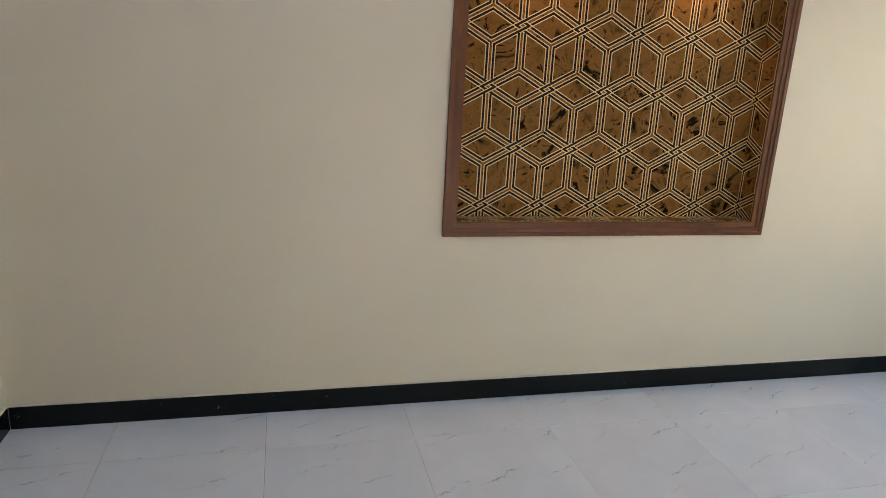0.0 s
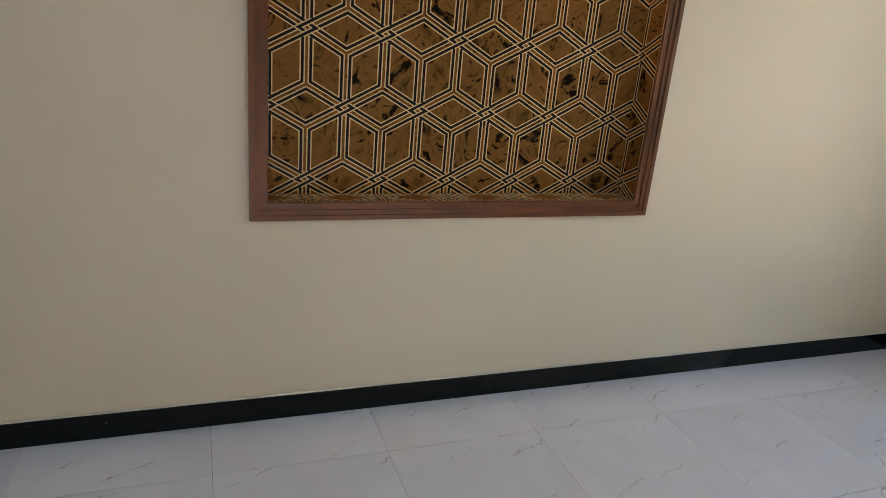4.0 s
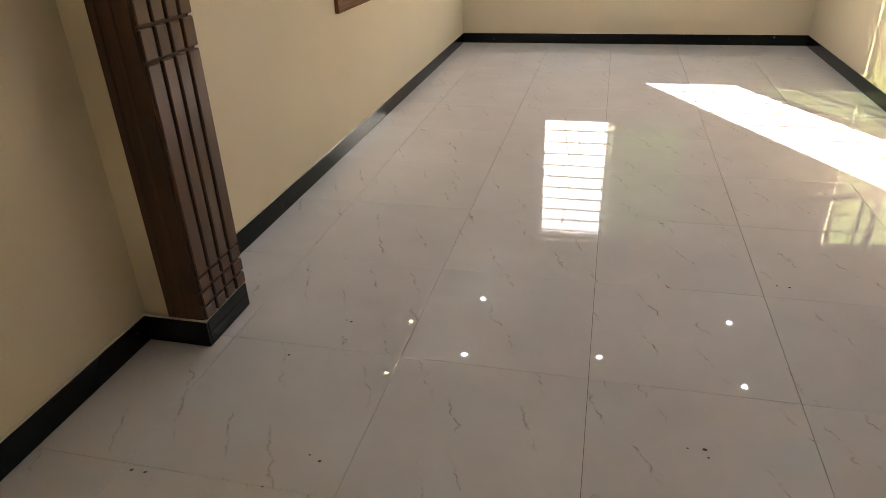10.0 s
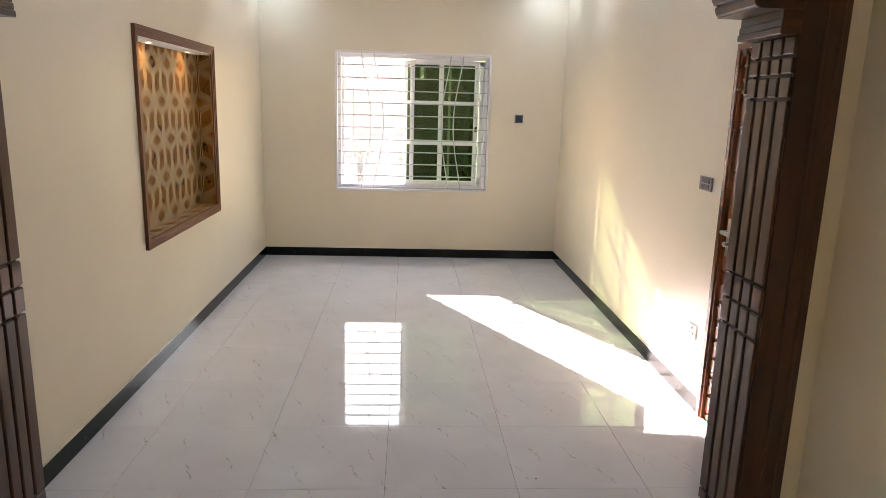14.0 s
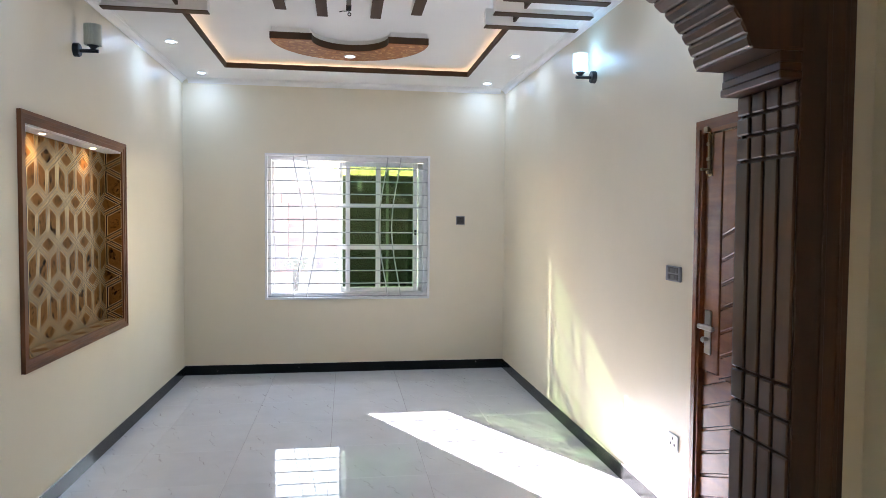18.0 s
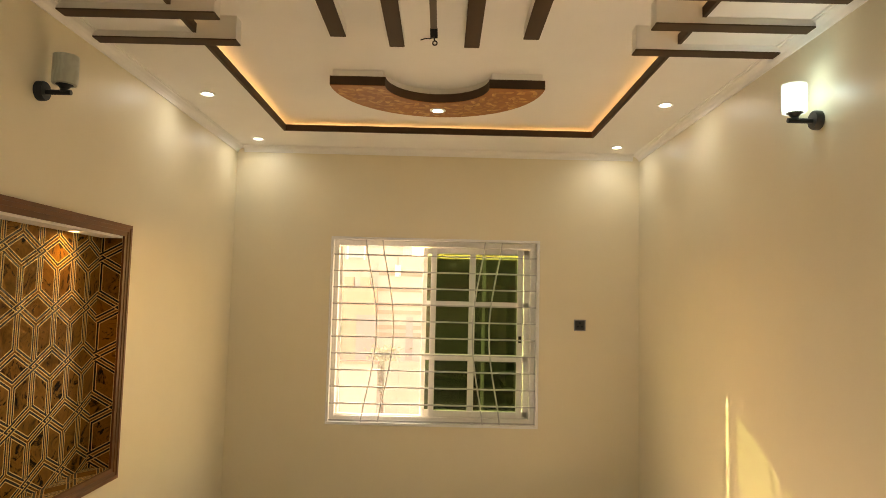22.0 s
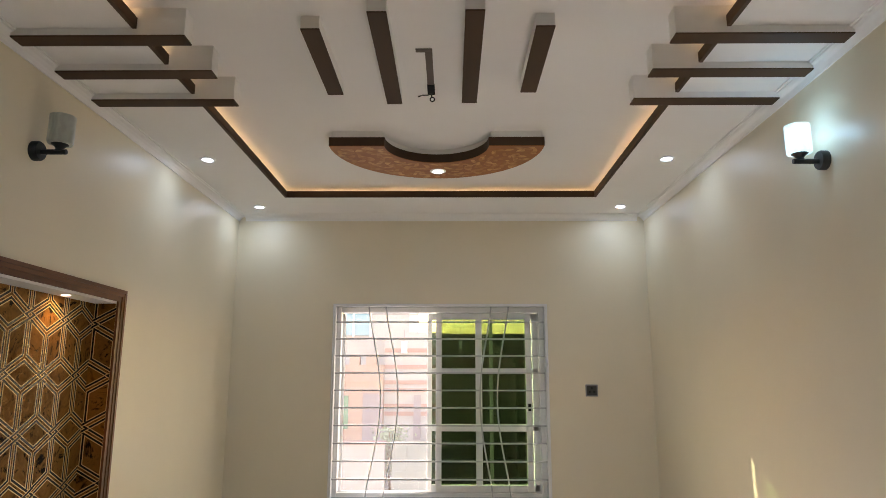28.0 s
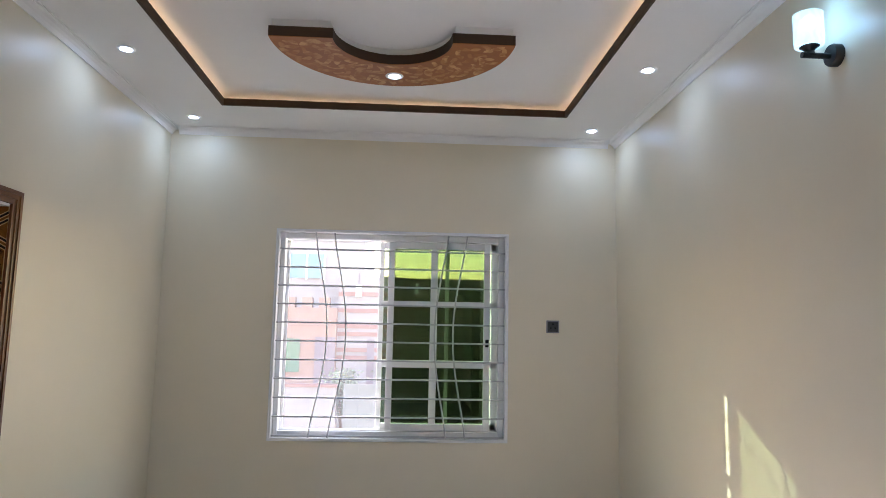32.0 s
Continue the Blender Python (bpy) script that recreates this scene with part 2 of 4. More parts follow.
def glass_material(name, colour):
    m = bpy.data.materials.new(name)
    m.use_nodes = True
    tree = m.node_tree
    out = tree.nodes["Material Output"]
    tree.nodes.remove(tree.nodes["Principled BSDF"])
    clear = node(tree, "ShaderNodeBsdfTransparent", Color=(*colour, 1))
    gloss = node(tree, "ShaderNodeBsdfGlossy", Color=(0.9, 1.0, 0.9, 1), Roughness=0.02)
    fres = node(tree, "ShaderNodeFresnel", IOR=1.38)
    mix = tree.nodes.new("ShaderNodeMixShader")
    tree.links.new(math_node(tree, "ADD", fres.outputs[0], 0.04), mix.inputs[0])
    tree.links.new(clear.outputs[0], mix.inputs[1])
    tree.links.new(gloss.outputs[0], mix.inputs[2])
    tree.links.new(mix.outputs[0], out.inputs["Surface"])
    return m


def frosted_material(name, strength):
    m, tree, b = material(name, (0.62, 0.66, 0.58), 0.35)
    b.inputs["Transmission Weight"].default_value = 0.35
    vec = coords(tree)
    wave = node(tree, "ShaderNodeTexWave", Scale=14.0, Distortion=9.0)
    wave.inputs["Detail"].default_value = 2.0
    tree.links.new(vec, wave.inputs["Vector"])
    tree.links.new(ramp(tree, wave.outputs["Fac"], [(0.2, (0.57, 0.60, 0.53)), (0.8, (0.63, 0.67, 0.59))]), b.inputs["Base Color"])
    if strength:
        b.inputs["Emission Color"].default_value = (0.38, 0.76, 1.0, 1)
        b.inputs["Emission Strength"].default_value = strength
    return m


def net_material():
    m = bpy.data.materials.new("white_insect_net")
    m.use_nodes = True
    tree = m.node_tree
    tree.nodes.remove(tree.nodes["Principled BSDF"])
    clear = node(tree, "ShaderNodeBsdfTransparent", Color=(1, 1, 1, 1))
    thread = node(tree, "ShaderNodeBsdfTranslucent", Color=(0.85, 0.83, 0.86, 1))
    mix = node(tree, "ShaderNodeMixShader")
    mix.inputs[0].default_value = 0.014
    tree.links.new(clear.outputs[0], mix.inputs[1])
    tree.links.new(thread.outputs[0], mix.inputs[2])
    tree.links.new(mix.outputs[0], tree.nodes["Material Output"].inputs["Surface"])
    return m


NET = net_material()
TILE = tile_material()
GROUT = paint("grey_grout", (0.17, 0.14, 0.12), 0.8, 0.1, 0.2)
SKIRT = skirting_material()
FILLER = paint("cream_filler", (0.78, 0.72, 0.60), 0.7, 0.15, 0.2)
PANEL = foil("brown_marbled_paper", (0.012, 0.007, 0.004), (0.25, 0.118, 0.031), 0.42, 0.0)
GOLD = material("gold_foil_line", (0.72, 0.52, 0.24), 0.45, 0.0)[0]
INK = material("black_foil_line", (0.006, 0.004, 0.003), 0.35, 0.0, 0.2)[0]
for foil_line in (GOLD, INK):
    foil_line.node_tree.nodes["Principled BSDF"].inputs["Coat Weight"].default_value = 0.25
    foil_line.node_tree.nodes["Principled BSDF"].inputs["Coat Roughness"].default_value = 0.24
    foil_line.node_tree.nodes["Principled BSDF"].inputs["Coat IOR"].default_value = 1.3
RINGP = ring_paper()
LEAFP = leaf_print()
GREEN = glass_material("green_tinted_glass", (0.475, 0.535, 0.44))
FROST_OFF = frosted_material("frosted_glass_unlit", 0)
FROST_ON = frosted_material("frosted_glass_lit", 0.03)


# ---- mesh helpers ----
def box(bm, x0, x1, y0, y1, z0, z1, bevel=0.0, mat=0):
    vs = [bm.verts.new((x, y, z)) for x in (x0, x1) for y in (y0, y1) for z in (z0, z1)]
    fs = [(0, 1, 3, 2), (4, 6, 7, 5), (0, 4, 5, 1), (2, 3, 7, 6), (0, 2, 6, 4), (1, 5, 7, 3)]
    faces = [bm.faces.new([vs[i] for i in f]) for f in fs]
    for f in faces:
        f.material_index = mat
    if bevel:
        bmesh.ops.bevel(bm, geom=list({e for f in faces for e in f.edges}), offset=bevel, segments=1, affect="EDGES")
    return faces


def boxed(*args, **kw):
    bm = bmesh.new()
    box(bm, *args, **kw)
    return bm


def tube(bm, path, radius, sides=10, cap=True):
    """A round bar along a list of points; radius may be a list."""
    rings = []
    pts = [Vector(p) for p in path]
    for i, p in enumerate(pts):
        d = (pts[min(i + 1, len(pts) - 1)] - pts[max(i - 1, 0)]).normalized()
        a = d.orthogonal().normalized() if i == 0 else (rings[-1][1] - d * rings[-1][1].dot(d)).normalized()
        b = d.cross(a)
        r = radius[i] if isinstance(radius, (list, tuple)) else radius
        rings.append(([bm.verts.new(p + (a * math.cos(k * math.tau / sides) + b * math.sin(k * math.tau / sides)) * r) for k in range(sides)], a))
    for (r0, _), (r1, _) in zip(rings, rings[1:]):
        for k in range(sides):
            bm.faces.new((r0[k], r0[(k + 1) % sides], r1[(k + 1) % sides], r1[k]))
    if cap:
        bm.faces.new(rings[0][0][::-1])
        bm.faces.new(rings[-1][0])
    return bm


def prism(bm, poly, fixed, a, b, mat=0):
    """Extrudes a polygon of 2D points along the axis fixed ('x', 'y' or 'z') from a to b."""
    def at(p, v):
        return {"x": (v, p[0], p[1]), "y": (p[0], v, p[1]), "z": (p[0], p[1], v)}[fixed]
    lo = [bm.verts.new(at(p, a)) for p in poly]
    hi = [bm.verts.new(at(p, b)) for p in poly]
    faces = [bm.faces.new(lo[::-1]), bm.faces.new(hi)]
    for i in range(len(poly)):
        j = (i + 1) % len(poly)
        faces.append(bm.faces.new((lo[i], lo[j], hi[j], hi[i])))
    for f in faces:
        f.material_index = mat
    return bm


def lathe(bm, profile, centre, axis="z", sides=28):
    """Turns (radius, height) points round an axis through centre."""
    def at(r, h, k):
        u, v = r * math.cos(k * math.tau / sides), r * math.sin(k * math.tau / sides)
        o = {"z": (u, v, h), "x": (h, u, v), "y": (u, h, v)}[axis]
        return Vector(centre) + Vector(o)
    rows = [[bm.verts.new(at(max(r, 1e-4), h, k)) for k in range(sides)] for r, h in profile]
    for r0, r1 in zip(rows, rows[1:]):
        for k in range(sides):
            bm.faces.new((r0[k], r0[(k + 1) % sides], r1[(k + 1) % sides], r1[k]))
    return bm


def finish(bm, name, mats, smooth=None):
    bmesh.ops.recalc_face_normals(bm, faces=bm.faces)
    me = bpy.data.meshes.new(name)
    if smooth:
        for f in bm.faces:
            f.smooth = True
        for e in bm.edges:
            if len(e.link_faces) == 2 and e.calc_face_angle() > radians(smooth):
                e.smooth = False
    bm.to_mesh(me)
    bm.free()
    for m in mats if isinstance(mats, (list, tuple)) else [mats]:
        me.materials.append(m)
    return me


ORIGIN = {}


def thing(name, place, label, category, group="", kind=""):
    ob = new(name)
    ob.empty_display_size = 0.05
    ob.location = place
    ORIGIN[ob.name] = Vector(place)
    return tagged(ob, label, category, group, kind)


def part(name, bm, mats, parent, label="", smooth=None):
    at = ORIGIN[parent.name]
    bmesh.ops.translate(bm, verts=bm.verts, vec=-at)
    ob = new(name, finish(bm, name, mats, smooth))
    ob.parent = parent
    ORIGIN[ob.name] = at
    return tagged(ob, label) if label else ob


def solid(name, bm, mats, label, category, kind="", group="", smooth=None):
    ob = new(name, finish(bm, name, mats, smooth))
    ORIGIN[ob.name] = Vector((0, 0, 0))
    return tagged(ob, label, category, group, kind)


# ---- walls, floor, ceiling ----
STR = "structure"
TOP = 3.25
bm = bmesh.new()
x0, x1, z0, z1 = WIN
box(bm, -0.25, x0, 0, 0.23, -0.1, TOP)
box(bm, x1, RIGHT + 0.25, 0, 0.23, -0.1, TOP)
box(bm, x0, x1, 0, 0.23, -0.1, z0)
box(bm, x0, x1, 0, 0.23, z1, TOP)
solid("wall_north", bm, WALL, "cream painted window wall with satin finish", "wall", STR)
bm = bmesh.new()
y0, y1, z0, z1, dep = NICHE
# an unseen opening far back, added to let daylight into the hall
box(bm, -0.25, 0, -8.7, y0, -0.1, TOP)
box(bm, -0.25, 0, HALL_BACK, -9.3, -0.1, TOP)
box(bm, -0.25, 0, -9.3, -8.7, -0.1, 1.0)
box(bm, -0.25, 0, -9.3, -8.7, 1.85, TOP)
box(bm, -0.25, 0, y1, 0, -0.1, TOP)
box(bm, -0.25, 0, y0, y1, -0.1, z0)
box(bm, -0.25, 0, y0, y1, z1, TOP)
box(bm, -0.25, -dep - 0.004, y0, y1, z0, z1)
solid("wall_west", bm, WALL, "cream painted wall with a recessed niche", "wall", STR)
bm = bmesh.new()
y0, y1, z1 = DOOR
box(bm, RIGHT, RIGHT + 0.25, y1 - 0.05, 0, -0.1, TOP)
box(bm, RIGHT, RIGHT + 0.25, ARCH_NEAR, y0 + 0.02, -0.1, TOP)
box(bm, RIGHT, RIGHT + 0.25, y0 + 0.02, y1 - 0.05, z1 - 0.05, TOP)
solid("wall_east", bm, WALL, "cream painted wall beside the wooden door", "wall", STR)
solid("wall_hall_east", boxed(HALL_RIGHT, HALL_RIGHT + 0.25, HALL_BACK, ARCH_NEAR + 0.012, -0.1, TOP), WALL, "cream painted hall wall", "wall", STR)
solid("wall_hall_south", boxed(-0.25, HALL_RIGHT + 0.25, HALL_BACK - 0.2, HALL_BACK, -0.1, TOP), WALL, "plain cream wall at the back of the hall", "wall", STR)

# ceiling: soffit ring with the cove hole, raised slab, hall slab, white band under the soffit
bm = bmesh.new()
cx0, cx1, cy0, cy1 = COVE
th = 0.034
box(bm, 0, cx0, ARCH_FAR, 0, SOFFIT, SOFFIT + th)
box(bm, cx1, RIGHT, ARCH_FAR, 0, SOFFIT, SOFFIT + th)
box(bm, cx0, cx1, cy1, 0, SOFFIT, SOFFIT + th)
box(bm, cx0, cx1, ARCH_FAR, cy0, SOFFIT, SOFFIT + th)
box(bm, -0.25, RIGHT + 0.25, ARCH_FAR, 0.23, UPPER, TOP + 0.02)
box(bm, -0.25, RIGHT + 0.25, HALL_BACK, ARCH_NEAR, SOFFIT, TOP + 0.02)
box(bm, -0.25, RIGHT + 0.25, ARCH_NEAR, ARCH_FAR, TOP, TOP + 0.02)
solid("ceiling", bm, CEIL, "white gypsum ceiling with a stepped cove", "ceiling", STR)
CORN = [(0.0, -0.050), (0.007, -0.050), (0.010, -0.042), (0.018, -0.030), (0.032, -0.019), (0.046, -0.013), (0.048, -0.007), (0.056, -0.006), (0.057, 0.0), (0.0, 0.0)]


def cornice(name, axis, a, b, at):
    """A small cove moulding under the ceiling; at(d) gives the place d metres off the wall."""
    bm = bmesh.new()
    prism(bm, [(at(d), SOFFIT + h) for d, h in CORN], axis, a, b)
    solid(name, bm, CEIL, "narrow white cove moulding under the ceiling", "cornice", STR)


cornice("trim_cornice_north", "x", 0.057, RIGHT - 0.057, lambda d: -d)
cornice("trim_cornice_west", "y", ARCH_FAR, 0.0, lambda d: d)
cornice("trim_cornice_east", "y", ARCH_FAR, 0.0, lambda d: RIGHT - d)

# brown lip round the cove and the warm strips lying behind it
cove = thing("cove_trim", (1.64, -2.5, SOFFIT), "dark brown painted lip around the ceiling cove", "ceiling trim", kind=STR)
lip = 0.042
for a in ((cx0, cx1, cy1 - 0.004, cy1 + 0.012), (cx0, cx1, cy0 - 0.012, cy0 + 0.004), (cx0 - 0.012, cx0 + 0.004, cy0 - 0.012, cy1 + 0.012), (cx1 - 0.004, cx1 + 0.012, cy0 - 0.012, cy1 + 0.012)):
    part("lip", boxed(*a, SOFFIT - 0.003, SOFFIT + lip), BROWN, cove)
for a in ((cx0 - 0.05, cx1 + 0.05, cy1 + 0.15, cy1 + 0.16), (cx0 - 0.05, cx1 + 0.05, cy0 - 0.06, cy0 - 0.05), (cx0 - 0.06, cx0 - 0.05, cy0 - 0.05, cy1 + 0.05), (cx1 + 0.05, cx1 + 0.06, cy0 - 0.05, cy1 + 0.05)):
    part("led_strip", boxed(*a, SOFFIT + th + 0.001, SOFFIT + th + 0.007), LED, cove, "warm white light strip")

# skirting
def skirting(name, *a):
    """A skirting tile strip with a thin line of cream filler along its top edge."""
    strip = solid(name, boxed(*a, bevel=0.002), SKIRT, "glossy black tile skirting with worn edges", "skirting", STR)
    x0, x1, y0, y1, z0, z1 = a
    dx, dy = (0.003 if x1 - x0 < 0.03 else 0.0), (0.003 if y1 - y0 < 0.03 else 0.0)
    part("filler_line", boxed(x0 + dx, x1 - dx, y0 + dy, y1 - dy, z1 - 0.001, z1 + 0.0045), FILLER, strip, "thin cream filler line")
SK = 0.096
skirting("baseboard_north", 0, RIGHT, -0.012, 0.0, 0, SK)
skirting("baseboard_west", 0, 0.012, ARCH_FAR + 0.012, -0.012, 0, SK)
skirting("baseboard_east", RIGHT - 0.012, RIGHT, DOOR[1], -0.012, 0, SK)
skirting("baseboard_hall_west", 0, 0.012, HALL_BACK, ARCH_NEAR - 0.012, 0, SK)
skirting("baseboard_hall_east", HALL_RIGHT - 0.012, HALL_RIGHT, HALL_BACK, ARCH_NEAR - 0.012, 0, SK)
JL, JR = 0.235, 2.762
for nm, a, b in (("left", 0, JL + 0.012), ("right", JR - 0.012, HALL_RIGHT)):
    skirting("baseboard_pier_" + nm, a, b, ARCH_NEAR - 0.012, ARCH_NEAR, 0, SK)
skirting("baseboard_jamb_left", JL, JL + 0.012, ARCH_NEAR, ARCH_FAR + 0.012, 0, SK)
skirting("baseboard_jamb_right", JR - 0.012, JR, ARCH_NEAR, ARCH_FAR + 0.012, 0, SK)
skirting("baseboard_pier_back", 0.012, JL, ARCH_FAR, ARCH_FAR + 0.012, 0, SK)


def clip(poly, x0, x1, y0, y1):
    """A convex polygon cut to a rectangle."""
    for axis, lim, sign in ((0, x0, 1), (0, x1, -1), (1, y0, 1), (1, y1, -1)):
        out = []
        for i, p in enumerate(poly):
            q = poly[(i + 1) % len(poly)]
            dp, dq = (p[axis] - lim) * sign, (q[axis] - lim) * sign
            if dp >= 0:
                out.append(p)
            if dp * dq < 0:
                k = dp / (dp - dq)
                out.append((p[0] + (q[0] - p[0]) * k, p[1] + (q[1] - p[1]) * k))
        poly = out
        if len(poly) < 3:
            return []
    return poly


def inset(poly, d):
    """A convex anticlockwise polygon moved inwards by d."""
    n, out = len(poly), []
    for i in range(n):
        a, b, c = (Vector(poly[k % n]) for k in (i - 1, i, i + 1))
        u, v = (b - a).normalized(), (c - b).normalized()
        nu, nv = Vector((-u.y, u.x)), Vector((-v.y, v.x))
        w = nu + nv
        out.append(tuple(b + w * (d / (1 + nu.dot(nv)))))
    return out


# ---- arch between room and hall ----
CLAD = 0.012
ZTOP = 2.72
AX = (JL + JR) / 2
HALF = (JR - JL) / 2
# half outline of the opening: distance from the jamb, height
CURVE = [(0.0, 1.935), (0.058, 1.935), (0.058, 2.008), (0.138, 2.008)]
for k in range(1, 10):
    q = k / 9
    CURVE.append((0.138 * (1 - q) ** 2 + 2 * 0.188 * q * (1 - q) + 0.405 * q * q, 2.008 * (1 - q) ** 2 + 2 * 2.172 * q * (1 - q) + 2.264 * q * q))
CURVE += [(0.405, 2.325)]
CURVE += [(0.405 + 0.34 * (1 - math.cos(k / 8 * math.pi / 2)), 2.325 + 0.16 * math.sin(k / 8 * math.pi / 2)) for k in range(1, 9)]
CURVE += [(HALF, 2.485)]
arch = thing("wooden_arch", (AX, (ARCH_FAR + ARCH_NEAR) / 2, 0), "dark stained wooden arch with grooved jambs and scalloped head", "archway", kind=STR)
bm = bmesh.new()
box(bm, 0, JL - CLAD, ARCH_NEAR + CLAD, ARCH_FAR, 0, TOP)
box(bm, JR + CLAD, RIGHT + 0.2, ARCH_NEAR + CLAD, ARCH_FAR, 0, TOP)
box(bm, JL - CLAD, JR + CLAD, ARCH_NEAR + CLAD, ARCH_FAR, ZTOP, TOP)
solid("wall_arch", bm, WALL, "cream plastered wall around the arch", "wall", STR)
for side in (1, -1):
    jx = JL if side == 1 else JR
    def ux(u):
        return jx + side * u
    # head body: columns from the outline up
    bm = bmesh.new()
    pts = [(u + 0.018 * (side > 0 and 0 < u < HALF), h) for u, h in CURVE]
    for (u0, h0), (u1, h1) in zip(pts, pts[1:]):
        if u1 - u0 > 1e-6:
            prism(bm, [(ux(u0), h0 + 0.014), (ux(u1), h1 + 0.014), (ux(u1), ZTOP), (ux(u0), ZTOP)], "y", ARCH_NEAR + CLAD, ARCH_FAR)
    part("head_core", bm, ARCH_WOOD, arch)
    # front and back faces of the head with a raised border
    bm = bmesh.new()
    for (u0, h0), (u1, h1) in zip(pts, pts[1:]):
        if u1 - u0 > 1e-6:
            prism(bm, [(ux(u0), h0), (ux(u1), h1), (ux(u1), ZTOP), (ux(u0), ZTOP)], "y", ARCH_NEAR, ARCH_NEAR + CLAD)
            prism(bm, [(ux(u0), h0), (ux(u1), h1), (ux(u1), ZTOP), (ux(u0), ZTOP)], "y", ARCH_FAR, ARCH_FAR + CLAD)
    part("head_face", bm, ARCH_WOOD, arch)
    # front stile of the pier and its back
    outer = 0.098 if side == 1 else 2.918
    a, b = sorted((outer, jx))
    part("pier_face", boxed(a, b, ARCH_NEAR, ARCH_NEAR + CLAD, SK, ZTOP, bevel=0.003), ARCH_WOOD, arch)
    for k in range(2):
        gx = outer + side * (0.028 + 0.05 * k)
        part("face_bead", boxed(gx - 0.006, gx + 0.006, ARCH_NEAR - 0.004, ARCH_NEAR + 0.001, SK, ZTOP, bevel=0.0015), ARCH_WOOD, arch)
    part("pier_back", boxed(min(jx, jx - side * 0.09), max(jx, jx - side * 0.09), ARCH_FAR, ARCH_FAR + CLAD, SK, ZTOP, bevel=0.003), ARCH_WOOD, arch)
    # jamb lining: base board and four proud slats cut into blocks near the foot, the waist and the head
    lin = part("jamb_lining", boxed(*sorted((jx if side > 0 else JR + 0.010, jx - side * CLAD if side > 0 else JR + CLAD)), ARCH_NEAR + CLAD, ARCH_FAR, SK, 1.935), ARCH_WOOD, arch)
    depth = ARCH_FAR - ARCH_NEAR + CLAD
    cuts = [SK, 0.150, 0.205, 0.258, 0.945, 1.040, 1.134, 1.742, 1.814, 1.872, 1.935]
    for k in range(4):
        ya = ARCH_NEAR + depth * (k + (0.09 if k else 0.0)) / 4
        yb = ARCH_NEAR + depth * (k + (0.91 if k < 3 else 1.0)) / 4
        for ca, cb in zip(cuts, cuts[1:]):
            xa, xb = sorted((jx - CLAD * (side < 0), jx + (0.015 if side > 0 else -0.001)))
            part("slat", boxed(xa, xb, ya, yb, ca + 0.004, cb - 0.004, bevel=0.004), SLAT_WOOD, lin)
    # corbel mouldings and the ribbed soffit
    full = 0.018 if side > 0 else 0.0
    for u, za, zb, grow in ((0.058, 1.935, 2.008, 0.006), (0.136, 2.008, 2.020, 0.006)):
        for s0, s1, g in ((0.0, 0.3, grow), (0.3, 0.62, grow * 0.55), (0.62, 1.0, grow * 0.1)):
            xa, xb = sorted((jx - side * 0.001, ux(u + full) + side * g))
            part("moulding", boxed(xa, xb, ARCH_NEAR - g, ARCH_FAR + CLAD + g, za + (zb - za) * s0 - 0.003, za + (zb - za) * s1 - 0.003, bevel=0.003), SLAT_WOOD, arch)
    ribs = pts[3:13]
    for (u0, h0), (u1, h1) in zip(ribs, ribs[1:]):
        d = Vector((u1 - u0, h1 - h0))
        if d.length < 1e-3:
            continue
        d.normalize()
        nrm = Vector((d.y, -d.x))
        a = Vector((u0, h0)) + d * 0.003
        b = Vector((u1, h1)) - d * 0.003
        bm = bmesh.new()
        poly = [(ux(p.x), p.y) for p in (a - nrm * 0.012, a + nrm * 0.003, (a * 0.8 + b * 0.2) + nrm * 0.007, (a * 0.2 + b * 0.8) + nrm * 0.007, b + nrm * 0.003, b - nrm * 0.012)]
        prism(bm, poly, "y", ARCH_NEAR + 0.001, ARCH_FAR + CLAD + 0.001)
        part("rib", bm, SLAT_WOOD, arch)
    for (u0, h0), (u1, h1) in zip(pts[13:], pts[14:]):
        bm = bmesh.new()
        prism(bm, [(ux(u0), h0), (ux(u1), h1), (ux(u1), h1 + 0.012), (ux(u0), h0 + 0.012)], "y", ARCH_NEAR - 0.002, ARCH_FAR + CLAD + 0.002)
        part("rib", bm, SLAT_WOOD, arch)
    part("cusp", boxed(*sorted((ux(0.395 + full), ux(0.411 + full))), ARCH_NEAR - 0.004, ARCH_FAR + CLAD + 0.004, 2.262, 2.330, bevel=0.003), SLAT_WOOD, arch)

# ---- niche ----
ny0, ny1, nz0, nz1, nd = NICHE
niche = thing("wall_niche", (0, (ny0 + ny1) / 2, nz0), "recessed niche lined with gold and black geometric wallpaper", "niche")
part("top_board", boxed(-nd, 0, ny0, ny1, nz1 - 0.012, nz1), CEIL, niche, "white board with two small lights")
BW, BH, BV = 0.1350, 0.074, 0.1835    # half width and half height of a rhombus, upright edge
BANDS = [(0.0, 0.0050, 2, 0.0010), (0.0050, 0.0091, 0, 0.0018), (0.0091, 0.0190, 1, 0.0014), (0.0190, 0.0231, 0, 0.0018)]


